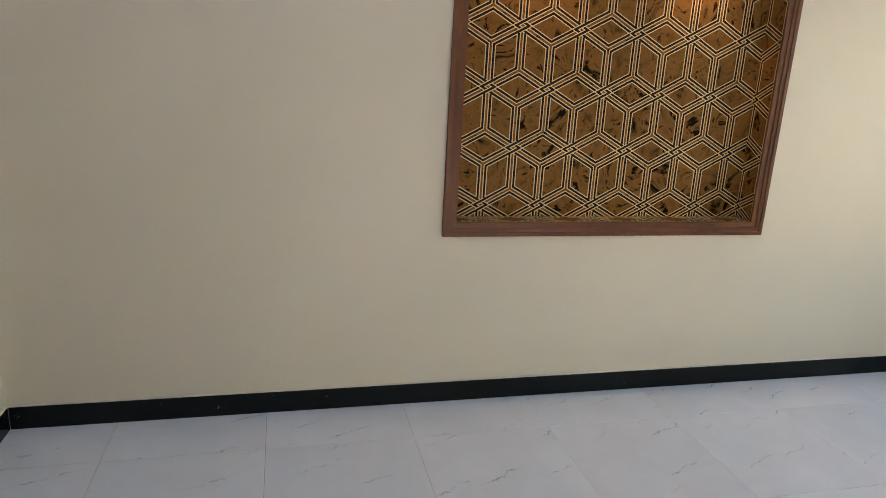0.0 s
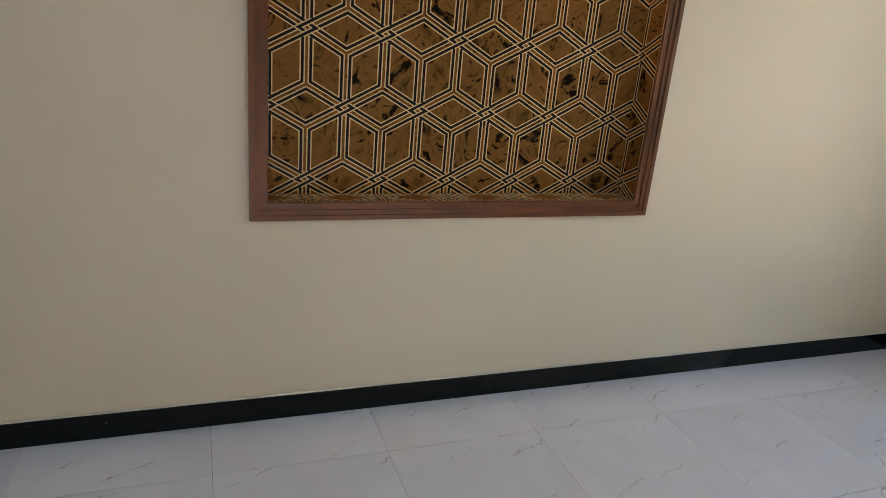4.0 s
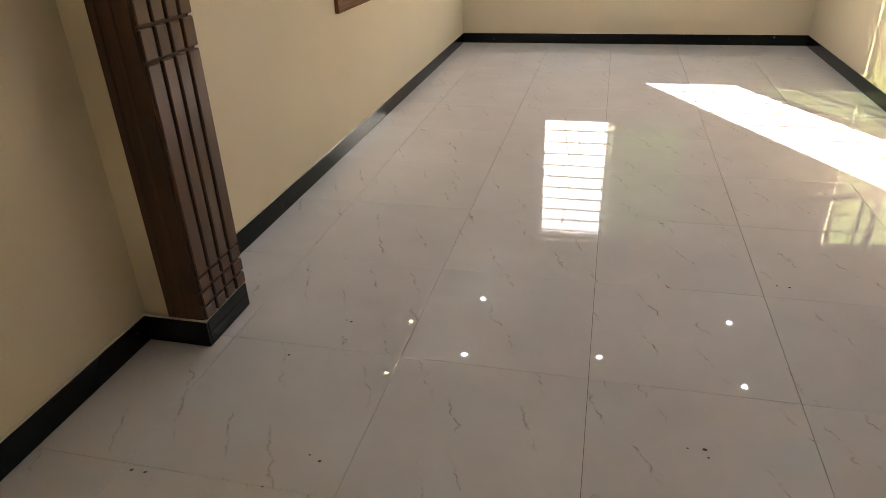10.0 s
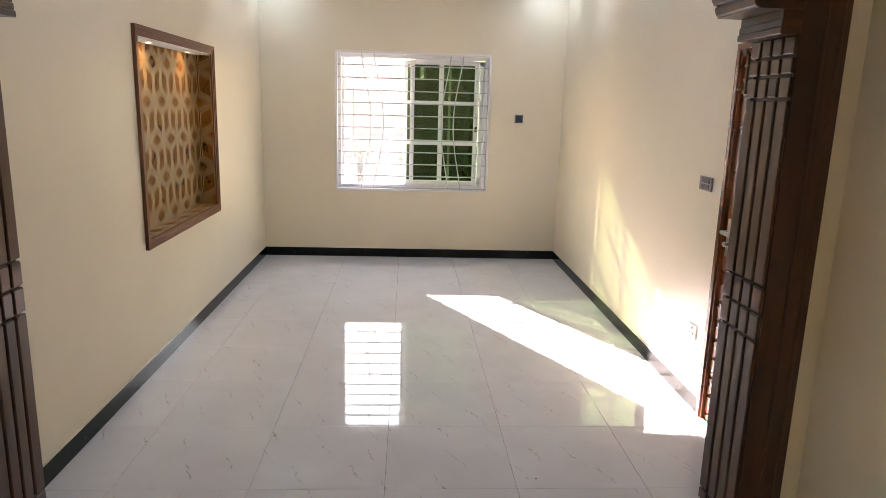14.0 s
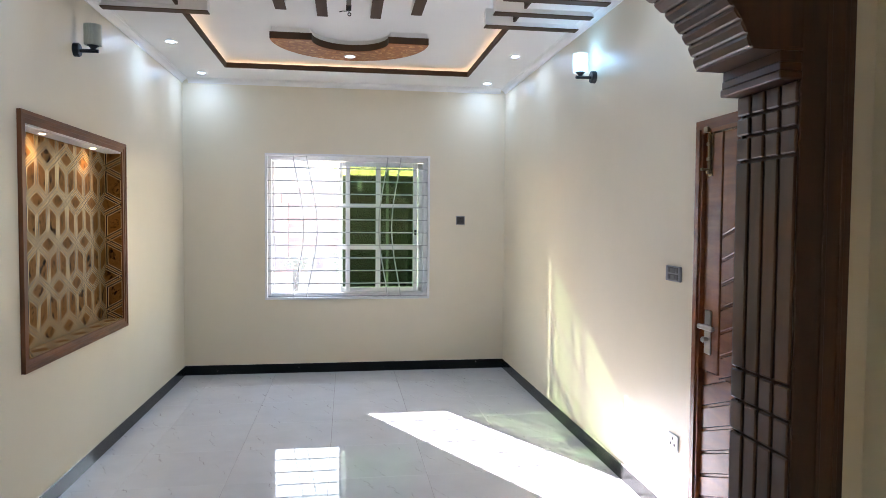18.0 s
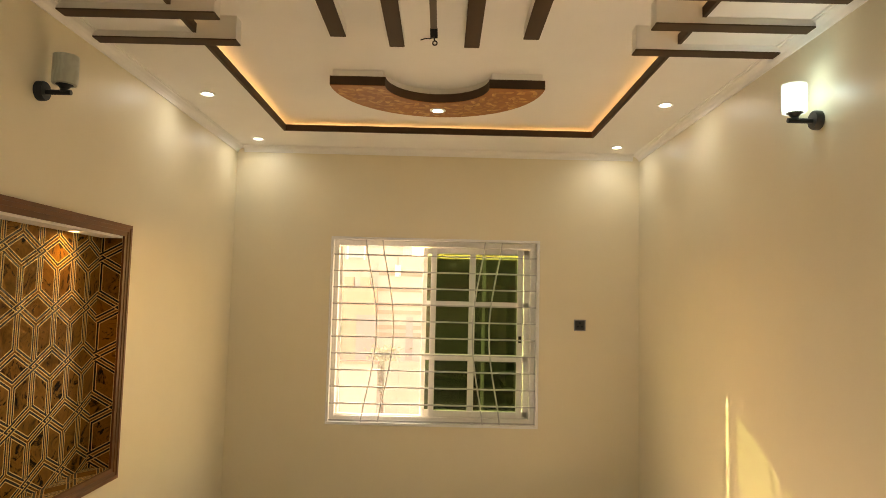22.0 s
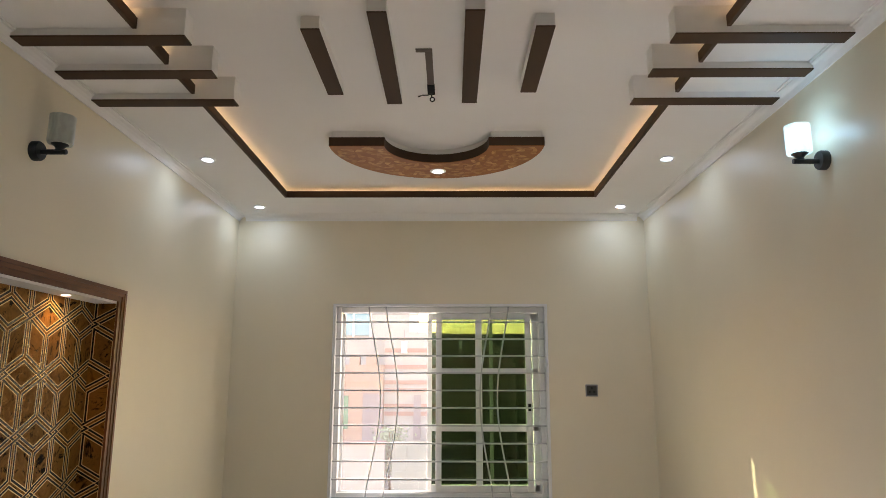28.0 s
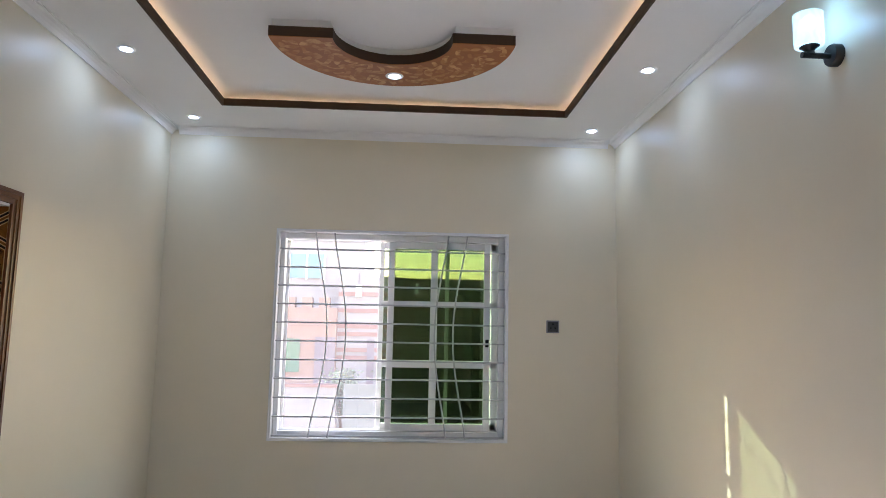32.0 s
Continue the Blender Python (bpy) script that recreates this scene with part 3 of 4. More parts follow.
def papered(name, u0, u1, v0, v1, shift, place, parent):
    """A sheet of block-pattern paper over the rectangle u, v, placed by place(u, v, height)."""
    bm = bmesh.new()
    for q in ([(u0, v0), (u1, v0), (u1, v1), (u0, v1)],):
        bm.faces.new([bm.verts.new(place(u, v, 0)) for u, v in q])
    sheet = part(name, bm, GOLD, parent)
    row = -1
    while True:
        vc = 0.897 + row * (BH + BV)
        if vc - BH - BV > v1:
            break
        off = shift + (BW if row % 2 else 0.0)
        for col in range(-2, 9):
            uc = off + col * 2 * BW
            l, r, t, b = (uc - BW, vc), (uc + BW, vc), (uc, vc + BH), (uc, vc - BH)
            cells = [[l, b, r, t], [(uc - BW, vc - BV), (uc, vc - BH - BV), b, l], [b, (uc, vc - BH - BV), (uc + BW, vc - BV), r]]
            for cell in cells:
                if not clip(cell, u0, u1, v0, v1):
                    continue
                bm = bmesh.new()
                for d0, d1, mi, h in BANDS:
                    a, c = inset(cell, d0), inset(cell, d1)
                    for i in range(4):
                        j = (i + 1) % 4
                        q = clip([a[i], a[j], c[j], c[i]], u0, u1, v0, v1)
                        if q:
                            bm.faces.new([bm.verts.new(place(u, v, h)) for u, v in q]).material_index = mi
                if cell is cells[0]:
                    # the bands of a rhombus run on through the knots at its two sharp corners
                    for d0, d1, mi, h in BANDS[1:]:
                        a, c = inset(cell, d0), inset(cell, d1)
                        for i, j, hh in ((1, 2, 0.0012), (0, 3, 0.0006), (3, 2, 0.0006), (2, 1, 0.0), (1, 0, 0.0006), (3, 0, 0.0012)):
                            if j not in (0, 2):
                                continue
                            run = (Vector(cell[j]) - Vector(cell[i])).normalized() * 0.062
                            strip = [a[j], tuple(Vector(a[j]) + run), tuple(Vector(c[j]) + run), c[j]]
                            q = clip(strip, u0, u1, v0, v1)
                            if q:
                                bm.faces.new([bm.verts.new(place(u, v, h + 0.0008 + hh)) for u, v in q]).material_index = mi
                q = clip(inset(cell, BANDS[-1][1]), u0, u1, v0, v1)
                if q:
                    bm.faces.new([bm.verts.new(place(u, v, 0.0012)) for u, v in q]).material_index = 2
                if not bm.faces:
                    bm.free()
                    continue
                part("panel", bm, [GOLD, INK, PANEL], sheet)
        row += 1


papered("back_paper", ny0, ny1, nz0, nz1 - 0.012, -3.297, lambda u, v, h: (-nd + h, u, v), niche)
papered("side_paper", -nd, 0, nz0, nz1 - 0.012, 0.02, lambda u, v, h: (u, ny1 - h, v), niche)
papered("side_paper", -nd, 0, nz0, nz1 - 0.012, 0.02, lambda u, v, h: (u, ny0 + h, v), niche)
papered("sill_paper", ny0, ny1, nz0, nz0 + nd, -3.297, lambda u, v, h: (-(v - nz0), u, nz0 + h), niche)
fr = niche
for d0, d1, hgt in ((0.0, 0.024, 0.012), (0.024, 0.043, 0.017), (0.043, 0.060, 0.022)):
    o, i = d1, d0
    ya, yb, za, zb = ny0 - o, ny1 + o, nz0 - o, nz1 + o
    yc, yd, zc, zd = ny0 - i, ny1 + i, nz0 - i, nz1 + i
    for nm, poly in (("bottom_rail", [(ya, za), (yb, za), (yd, zc), (yc, zc)]), ("top_rail", [(yc, zd), (yd, zd), (yb, zb), (ya, zb)]),
                     ("stile", [(ya, za), (yc, zc), (yc, zd), (ya, zb)]), ("stile", [(yd, zc), (yb, za), (yb, zb), (yd, zd)])):
        bm = bmesh.new()
        prism(bm, poly, "x", 0.0, hgt)
        part(nm, bm, FRAME_WOOD, fr)
for ly in (-2.95, -2.2):
    sp = thing("niche_spotlight", (-0.055, ly, nz1 - 0.012), "small warm recessed spotlight in the niche top", "spotlight", "niche spotlights")
    bm = bmesh.new()
    lathe(bm, [(0.022, 0.0), (0.030, 0.0), (0.030, -0.003), (0.021, -0.004)], (-0.055, ly, nz1 - 0.012))
    part("ring", bm, WHITE, sp, smooth=40)
    bm = bmesh.new()
    lathe(bm, [(0.0, -0.002), (0.021, -0.002)], (-0.055, ly, nz1 - 0.012))
    part("bulb", bm, WARM, sp)

# ---- window ----
wx0, wx1, wz0, wz1 = WIN
win = thing("window_1", (wx0, 0.06, wz0), "white sliding window half open behind a steel grille", "window", kind=STR)
for nm, a in (("trim", (wx0, wx0 + 0.014, -0.006, 0.20, wz0 + 0.014, wz1 - 0.014)), ("trim", (wx1 - 0.014, wx1, -0.006, 0.20, wz0 + 0.014, wz1 - 0.014)), ("trim", (wx0, wx1, -0.006, 0.20, wz1 - 0.014, wz1)), ("sill", (wx0, wx1, -0.008, 0.21, wz0, wz0 + 0.014))):
    part(nm, boxed(*a, bevel=0.002), WHITE, win)
for a in ((wx0 - 0.009, wx0, wz0 - 0.007, wz1 + 0.007), (wx1, wx1 + 0.009, wz0 - 0.007, wz1 + 0.007), (wx0, wx1, wz1, wz1 + 0.007), (wx0, wx1, wz0 - 0.007, wz0)):
    part("edge_bead", boxed(a[0], a[1], -0.006, 0.0, a[2], a[3], bevel=0.0015), WHITE, win)
FY0, FY1 = 0.055, 0.145
ix0, ix1, iz0, iz1 = wx0 + 0.014, wx1 - 0.014, wz0 + 0.014, wz1 - 0.014
for nm, a in (("jamb", (ix0, ix0 + 0.036, FY0, FY1, iz0, iz1)), ("jamb", (ix1 - 0.042, ix1, FY0, FY1, iz0, iz1)), ("head_rail", (ix0 + 0.036, ix1 - 0.042, FY0, FY1, iz1 - 0.042, iz1)), ("bottom_rail", (ix0 + 0.036, ix1 - 0.042, FY0, FY1, iz0, iz0 + 0.042))):
    part(nm, boxed(*a, bevel=0.003), WHITE, win)
for ty in (0.085, 0.118):
    part("track", boxed(ix0 + 0.036, ix1 - 0.042, ty - 0.002, ty + 0.002, iz0 + 0.042, iz0 + 0.052), WHITE, win)
GZ0, GZ1 = iz0 + 0.046, iz1 - 0.046


def sash(xa, xb, mids, yc, label, stile=0.046, close=0.0):
    s = part("sash", boxed(xa, xa + stile, yc - 0.014, yc + 0.014, GZ0, GZ1, bevel=0.003), WHITE, win, label)
    part("stile", boxed(xb - stile - close, xb, yc - 0.014, yc + 0.014, GZ0, GZ1, bevel=0.003), WHITE, s)
    for za, zb in ((GZ0, GZ0 + 0.05), (GZ1 - 0.05, GZ1)):
        part("rail", boxed(xa + stile, xb - stile, yc - 0.014, yc + 0.014, za, zb, bevel=0.003), WHITE, s)
    zs = [GZ0 + 0.05, 1.265, 1.318, 1.703, 1.744, GZ1 - 0.05]
    for za, zb in ((1.265, 1.318), (1.703, 1.744)):
        part("rail", boxed(xa + stile, xb - stile, yc - 0.014, yc + 0.014, za, zb, bevel=0.003), WHITE, s)
    cols = [xa + stile]
    for m0, m1 in mids:
        for za, zb in ((zs[0], zs[1]), (zs[2], zs[3]), (zs[4], zs[5])):
            part("mullion", boxed(m0, m1, yc - stile * 0.2, yc + stile * 0.2, za, zb, bevel=0.003), WHITE, s)
        cols += [m0, m1]
    cols.append(xb - stile)
    for ca, cb in zip(cols[::2], cols[1::2]):
        for za, zb in ((zs[0], zs[1]), (zs[2], zs[3]), (zs[4], zs[5])):
            part("pane", boxed(ca - 0.004, cb + 0.004, yc - 0.0025, yc + 0.0025, za - 0.004, zb + 0.004), GREEN, s, "green tinted glass pane")


sash(1.600, 2.350, [(1.912, 1.963)], 0.085, "closed white sash with green glass")
sash(1.535, 2.432, [(2.022, 2.050)], 0.118, "rear white sash with green glass", 0.034, 0.038)
scr = part("insect_screen", boxed(ix0 + 0.038, 1.555, 0.134, 0.1345, GZ0 + 0.01, GZ1 - 0.01), NET, win, "fine white insect net in the open half")
for a in ((ix0 + 0.036, ix0 + 0.060, GZ0, GZ1), (1.531, 1.555, GZ0, GZ1)):
    part("net_stile", boxed(a[0], a[1], 0.1345, 0.144, a[2], a[3], bevel=0.002), WHITE, scr)
part("latch", boxed(2.318, 2.342, 0.060, 0.073, 1.42, 1.475, bevel=0.004), DARK, win, "black sash latch")
grille = thing("window_grille", (wx0, 0.028, wz0), "thin grey steel window grille with curved uprights", "window grille")
for k in range(11):
    z = 2.102 - 0.1318 * k
    if z > wz0 + 0.02:
        part("crossbar", boxed(wx0 + 0.014, wx1 - 0.014, 0.023, 0.035, z - 0.006, z + 0.006, bevel=0.002), CHROME, grille)


def wavy(xa, bulge):
    bm = bmesh.new()
    pts = []
    for k in range(17):
        s = k / 16
        pts.append((xa + bulge * math.sin(s * math.pi) ** 1.3, 0.019, wz1 - 0.014 - s * (wz1 - wz0 - 0.028)))
    tube(bm, pts, 0.006, 8)
    part("upright", bm, CHROME, grille, smooth=60)


for xa, bulge in ((1.070, 0.105), (1.205, 0.105), (2.035, -0.092), (2.172, -0.096)):
    wavy(xa, bulge)

# ---- ceiling decoration ----
for side in (0, 1):
    for ya in (-2.913, -2.621, -2.327):
        xa, xb = ((0.037, 0.704), (2.568, 3.238))[side]
        beam = thing("ceiling_beam", ((xa + xb) / 2, ya, 2.94), "white gypsum ceiling beam with dark brown underside across the cove edge", "ceiling beam", "cove beams")
        part("body", boxed(xa, xb, ya, ya + 0.072, 2.936, UPPER + 0.01), CEIL, beam)
        part("underside", boxed(xa - 0.001, xb + 0.001, ya - 0.001, ya + 0.073, 2.930, 2.936), BROWN, beam, "dark brown painted underside")
for xa, ya, yb in ((1.131, -2.85, -2.25), (1.405, -2.97, -2.14), (1.773, -2.98, -2.15), (2.050, -2.865, -2.27)):
    beam = thing("ceiling_bar", (xa, ya, 3.0), "white gypsum ceiling bar with dark brown underside", "ceiling bar", "centre bars")
    part("body", boxed(xa, xa + 0.072, ya, yb, 2.996, UPPER + 0.01), CEIL, beam)
    part("underside", boxed(xa - 0.001, xa + 0.073, ya - 0.001, yb + 0.001, 2.990, 2.996), BROWN, beam, "dark brown painted underside")


def half_ring(bm, cx, cy, s, r0, r1, z0, z1, steps=36):
    """A half ring with a flat chord; s is the side it bulges to."""
    rows = []
    for k in range(steps + 1):
        a = math.pi * k / steps
        c, sn = math.cos(a), math.sin(a) * s
        rows.append([bm.verts.new((cx + r * c, cy + r * sn, z)) for r in (r0, r1) for z in (z0, z1)])
    for a, b in zip(rows, rows[1:]):
        for i, j in ((0, 1), (1, 3), (3, 2), (2, 0)):
            bm.faces.new((a[i], a[j], b[j], b[i]))
    for e in (rows[0], rows[-1]):
        bm.faces.new((e[0], e[1], e[3], e[2]))
    return bm


def downlight(x, y, z, r, label, group):
    d = thing("downlight", (x, y, z), label, "downlight", group)
    bm = bmesh.new()
    lathe(bm, [(r * 0.80, 0.006), (r, 0.002), (r * 1.02, -0.003), (r * 0.84, -0.007), (r * 0.78, -0.004)], (x, y, z))
    part("rim", bm, WHITE, d, smooth=50)
    bm = bmesh.new()
    lathe(bm, [(r * 0.62, -0.0042), (r * 0.79, -0.004)], (x, y, z))
    part("inner_ring", bm, WHITE, d, smooth=50)
    bm = bmesh.new()
    lathe(bm, [(0.0, -0.0045), (r * 0.55, -0.0045), (r * 0.63, -0.0042)], (x, y, z))
    part("diffuser", bm, DOWN, d, "glowing white diffuser", smooth=50)


for cx, cy, s in RINGS:
    ring = thing("ceiling_half_ring", (cx, cy, 2.96), "half ring ceiling drop with orange leaf paper underside", "ceiling ornament", "ceiling half rings")
    part("body", half_ring(bmesh.new(), cx, cy, s, 0.312, 0.600, 3.012, UPPER + 0.01), CEIL, ring, smooth=40)
    part("band", half_ring(bmesh.new(), cx, cy, s, 0.297, 0.615, 2.9605, 3.012), BROWN, ring, "dark brown painted side", smooth=40)
    part("underside", half_ring(bmesh.new(), cx, cy, s, 0.299, 0.613, 2.957, 2.9605), RINGP, ring, "orange leaf patterned paper", smooth=40)
    bm = bmesh.new()
    random.seed(21 + s)
    placed = []
    for k in range(1600):
        ang, rad = random.uniform(0.03, math.pi - 0.03), random.uniform(0.32, 0.595)
        px, py = cx + rad * math.cos(ang), cy + s * rad * math.sin(ang)
        if any((px - a) ** 2 + (py - b) ** 2 < 0.043 ** 2 for a, b in placed):
            continue
        turn, length, wide, bend = random.uniform(0, math.pi), random.uniform(0.028, 0.050), random.uniform(0.013, 0.021), random.uniform(-0.45, 0.45)
        rim = []
        for q in range(12):
            a = q / 12 * math.tau
            lx_ = length * math.cos(a)
            ly_ = wide * math.sin(a) * (1 + 0.3 * math.cos(2 * a + k)) + bend * lx_ * lx_ / length
            rim.append((px + lx_ * math.cos(turn) - ly_ * math.sin(turn), py + lx_ * math.sin(turn) + ly_ * math.cos(turn)))
        if all(0.305 < math.hypot(a - cx, b - cy) < 0.607 and (b - cy) * s > 0.006 and math.hypot(a - cx, b - cy - s * 0.455) > 0.056 for a, b in rim):
            placed.append((px, py))
            deep = 2.9567 - 0.00015 * (len(placed) % 7)
            mid = bm.verts.new((px, py, deep))
            edge = [bm.verts.new((a, b, deep)) for a, b in rim]
            for q in range(12):
                bm.faces.new((edge[q], mid, edge[(q + 1) % 12]))
    part("leaf_print", bm, LEAFP, ring, "pale leaf strokes printed on the paper")
    downlight(cx, cy + s * 0.455, 2.957, 0.050, "round white downlight set in the half ring", "ring downlights")
for lx, ly in LIGHTS:
    downlight(lx, ly, SOFFIT, 0.048, "round white recessed downlight, switched on", "soffit downlights")
hook = thing("fan_hook", (1.617, -2.25, UPPER), "black fan hook with loose wire in a cut ceiling slot", "ceiling hook")
part("slot", boxed(1.606, 1.638, -2.56, -2.24, UPPER - 0.004, UPPER + 0.002), GROUT, hook, "rough unpainted slot in the ceiling")
part("slot", boxed(1.566, 1.638, -2.590, -2.562, UPPER - 0.004, UPPER + 0.002), GROUT, hook)
part("gap", boxed(1.604, 1.640, -2.24, -2.13, UPPER - 0.006, UPPER + 0.002), DARK, hook)
bm = bmesh.new()
tube(bm, [(1.622, -2.16, UPPER), (1.624, -2.145, UPPER - 0.022)] + [(1.627 + 0.011 * math.sin(a), -2.14, UPPER - 0.034 + 0.011 * math.cos(a)) for a in [k * 0.6 for k in range(11)]], 0.0035, 8)
part("ring", bm, BLACK_METAL, hook, smooth=60)
bm = bmesh.new()
tube(bm, [(1.620, -2.15, UPPER - 0.010), (1.604, -2.15, UPPER - 0.016), (1.580, -2.15, UPPER - 0.016), (1.556, -2.15, UPPER - 0.024)], 0.003, 6)
part("wire", bm, BLACK_METAL, hook, smooth=60)


# ---- wall lamps ----
def wall_lamp(x, y, z, s, lit):
    lamp = thing("wall_lamp", (x, y, z), "black wall lamp with a frosted glass shade, " + ("lit" if lit else "unlit"), "wall lamp", "wall lamps")
    bm = bmesh.new()
    lathe(bm, [(0.0, 0.0), (0.041, 0.0), (0.041, s * 0.024), (0.037, s * 0.031), (0.0, s * 0.032)], (x, y, z), "x", 32)
    part("base", bm, BLACK_METAL, lamp, smooth=40)
    cx = x + s * 0.105
    bm = bmesh.new()
    tube(bm, [(x + s * 0.028, y, z - 0.004), (cx + s * 0.03, y, z - 0.004)], 0.011, 12)
    part("arm", bm, BLACK_METAL, lamp, smooth=40)
    bm = bmesh.new()
    lathe(bm, [(0.0, -0.004), (0.020, -0.002), (0.014, 0.010), (0.026, 0.024), (0.034, 0.028), (0.0, 0.029)], (cx, y, z), "z", 24)
    part("cup", bm, BLACK_METAL, lamp, smooth=40)
    bm = bmesh.new()
    lathe(bm, [(0.028, 0.028), (0.047, 0.030), (0.050, 0.038), (0.050, 0.150), (0.047, 0.150), (0.047, 0.040), (0.028, 0.033)], (cx, y, z), "z", 32)
    shade = part("shade", bm, FROST_ON if lit else FROST_OFF, lamp, "frosted glass cylinder", smooth=40)
    if lit:
        bulb = new("wall_lamp_bulb", bpy.data.lights.new("wall_lamp_bulb", "POINT"))
        bulb.data.energy, bulb.data.color, bulb.data.shadow_soft_size = 0.025, (0.30, 0.66, 1.0), 0.02
        bulb.location = (cx, y, z + 0.125)
        shade.visible_shadow = False


wall_lamp(RIGHT, -2.57, 2.547, -1, True)
wall_lamp(0.0, -2.635, 2.572, 1, False)


# ---- switch and sockets ----
sw = thing("light_switch", (RIGHT, -3.7400, 1.265), "grey switch plate with two rows of rocker switches", "switch")
part("plate", boxed(RIGHT - 0.012, RIGHT, -3.8020, -3.6500, 1.264, 1.342, bevel=0.003), PLASTIC_G, sw)
for r in range(2):
    part("recess", boxed(RIGHT - 0.0135, RIGHT - 0.011, -3.7820, -3.6780, 1.272 + r * 0.036, 1.300 + r * 0.036, bevel=0.001), PLASTIC_D, sw)
    for k in range(4):
        ya = -3.7800 + k * 0.0255
        part("rocker", boxed(RIGHT - 0.017, RIGHT - 0.013, ya, ya + 0.022, 1.275 + r * 0.036, 1.297 + r * 0.036, bevel=0.002), PLASTIC_R, sw)
so = thing("wall_socket", (RIGHT, -3.757, 0.40), "white wall socket plate near the floor", "socket")
part("plate", boxed(RIGHT - 0.010, RIGHT, -3.812, -3.707, 0.400, 0.482, bevel=0.003), PLASTIC_W, so)
for dy, dz in ((0, 0.022), (-0.02, -0.008), (0.02, -0.008)):
    part("pin_hole", boxed(RIGHT - 0.0115, RIGHT - 0.0095, -3.759 + dy - 0.006, -3.759 + dy + 0.006, 0.437 + dz - 0.007, 0.437 + dz + 0.007), PLASTIC_D, so)
s2 = thing("wall_socket", (2.80, 0, 1.53), "dark grey socket plate on the window wall", "socket")
part("plate", boxed(2.751, 2.845, -0.010, 0, 1.532, 1.622, bevel=0.003), PLASTIC_G, s2)
part("face", boxed(2.760, 2.836, -0.013, -0.009, 1.541, 1.613, bevel=0.002), PLASTIC_D, s2)
for dx, dz in ((0, 0.018), (-0.016, -0.010), (0.016, -0.010)):
    part("pin_hole", boxed(2.798 + dx - 0.005, 2.798 + dx + 0.005, -0.0145, -0.0125, 1.577 + dz - 0.006, 1.577 + dz + 0.006), DARK, s2)
s3 = thing("light_switch", (HALL_RIGHT, -5.71, 1.26), "black switch plate on the hall wall", "switch")
part("plate", boxed(HALL_RIGHT - 0.012, HALL_RIGHT, -5.79, -5.64, 1.263, 1.356, bevel=0.003), PLASTIC_D, s3)

# ---- door ----
dy0, dy1, dz1 = DOOR
door = thing("door_1", (RIGHT, (dy0 + dy1) / 2, 0), "closed polished mahogany door with slanting grooved boards", "door", kind=STR)
FW = 0.062
for d0, d1, h in ((0.0, 0.022, 0.014), (0.022, 0.044, 0.020), (0.044, FW, 0.012)):
    xa = RIGHT - h
    part("architrave", boxed(xa, RIGHT + 0.06, dy1 - d1, dy1 - d0, 0, dz1 - d0), DOOR_WOOD, door)
    part("architrave", boxed(xa, RIGHT + 0.06, dy0, dy1 - d1, dz1 - d1, dz1 - d0), DOOR_WOOD, door)
part("architrave", boxed(RIGHT - 0.014, RIGHT + 0.06, dy0, dy0 + 0.035, 0, dz1 - FW), DOOR_WOOD, door)
ly0, ly1, lz0, lz1 = dy0 + 0.038, dy1 - FW - 0.003, 0.008, dz1 - FW - 0.003
LX = RIGHT + 0.004
leaf = part("leaf", boxed(LX + 0.010, LX + 0.045, ly0, ly1, lz0, lz1), DOOR_WOOD, door)
st = ly1 - 0.135
part("stile", boxed(LX, LX + 0.011, st, ly1 - 0.001, 0.868, lz1 - 0.001, bevel=0.003), DOOR_WOOD, leaf)
SL = 0.36


def board(poly, x_out=0.0):
    bm = bmesh.new()
    c = Vector((sum(p[0] for p in poly) / len(poly), sum(p[1] for p in poly) / len(poly)))
    lo = [bm.verts.new((LX + 0.011, *p)) for p in poly]
    mid = [bm.verts.new((LX + 0.005, *p)) for p in poly]
    top = []
    area = sum(poly[i][0] * poly[(i + 1) % len(poly)][1] - poly[(i + 1) % len(poly)][0] * poly[i][1] for i in range(len(poly)))
    src = poly if area > 0 else poly[::-1]
    if area < 0:
        lo, mid = lo[::-1], mid[::-1]
    top = [bm.verts.new((LX + x_out, *p)) for p in inset(src, 0.004)]
    n = len(poly)
    for a, b in ((lo, mid), (mid, top)):
        for i in range(n):
            j = (i + 1) % n
            bm.faces.new((a[i], a[j], b[j], b[i]))
    bm.faces.new(top)
    part("board", bm, DOOR_WOOD, leaf)


levels = [1.501 - 0.1090 * k for k in range(19)]
ref = -4.141
for k, z in enumerate([9.0] + levels):
    top_z, bot_z = z, levels[k] if k < len(levels) else -9
    for ya, yb, za, zb in ((ly0, st - 0.010, lz0, lz1),):
        lo_y, hi_y = ly0 - 0.5, ly1 + 0.5
        f_top = lambda y: top_z - SL * (y - ref) - 0.006
        f_bot = lambda y: bot_z - SL * (y - ref) + 0.006
        quad = [(lo_y, f_bot(lo_y)), (hi_y, f_bot(hi_y)), (hi_y, f_top(hi_y)), (lo_y, f_top(lo_y))]
        if k > 6:
            cut = clip(quad, ly0 + 0.001, ly1 - 0.001, lz0 + 0.001, 0.862 if k == 7 else lz1)
        else:
            cut = clip(quad, ly0 + 0.001, st - 0.010, lz0 + 0.001, lz1 - 0.001)
        if len(cut) >= 3:
            board(cut)
lock = part("lock_plate", boxed(LX - 0.006, LX + 0.001, -4.076, -4.022, 0.952, 1.157, bevel=0.003), STEEL, door, "brushed metal lock plate")
bm = bmesh.new()
tube(bm, [(LX - 0.004, -4.052, 1.085), (LX - 0.045, -4.052, 1.085)], 0.010, 12)
part("lever_neck", bm, STEEL, lock, smooth=40)
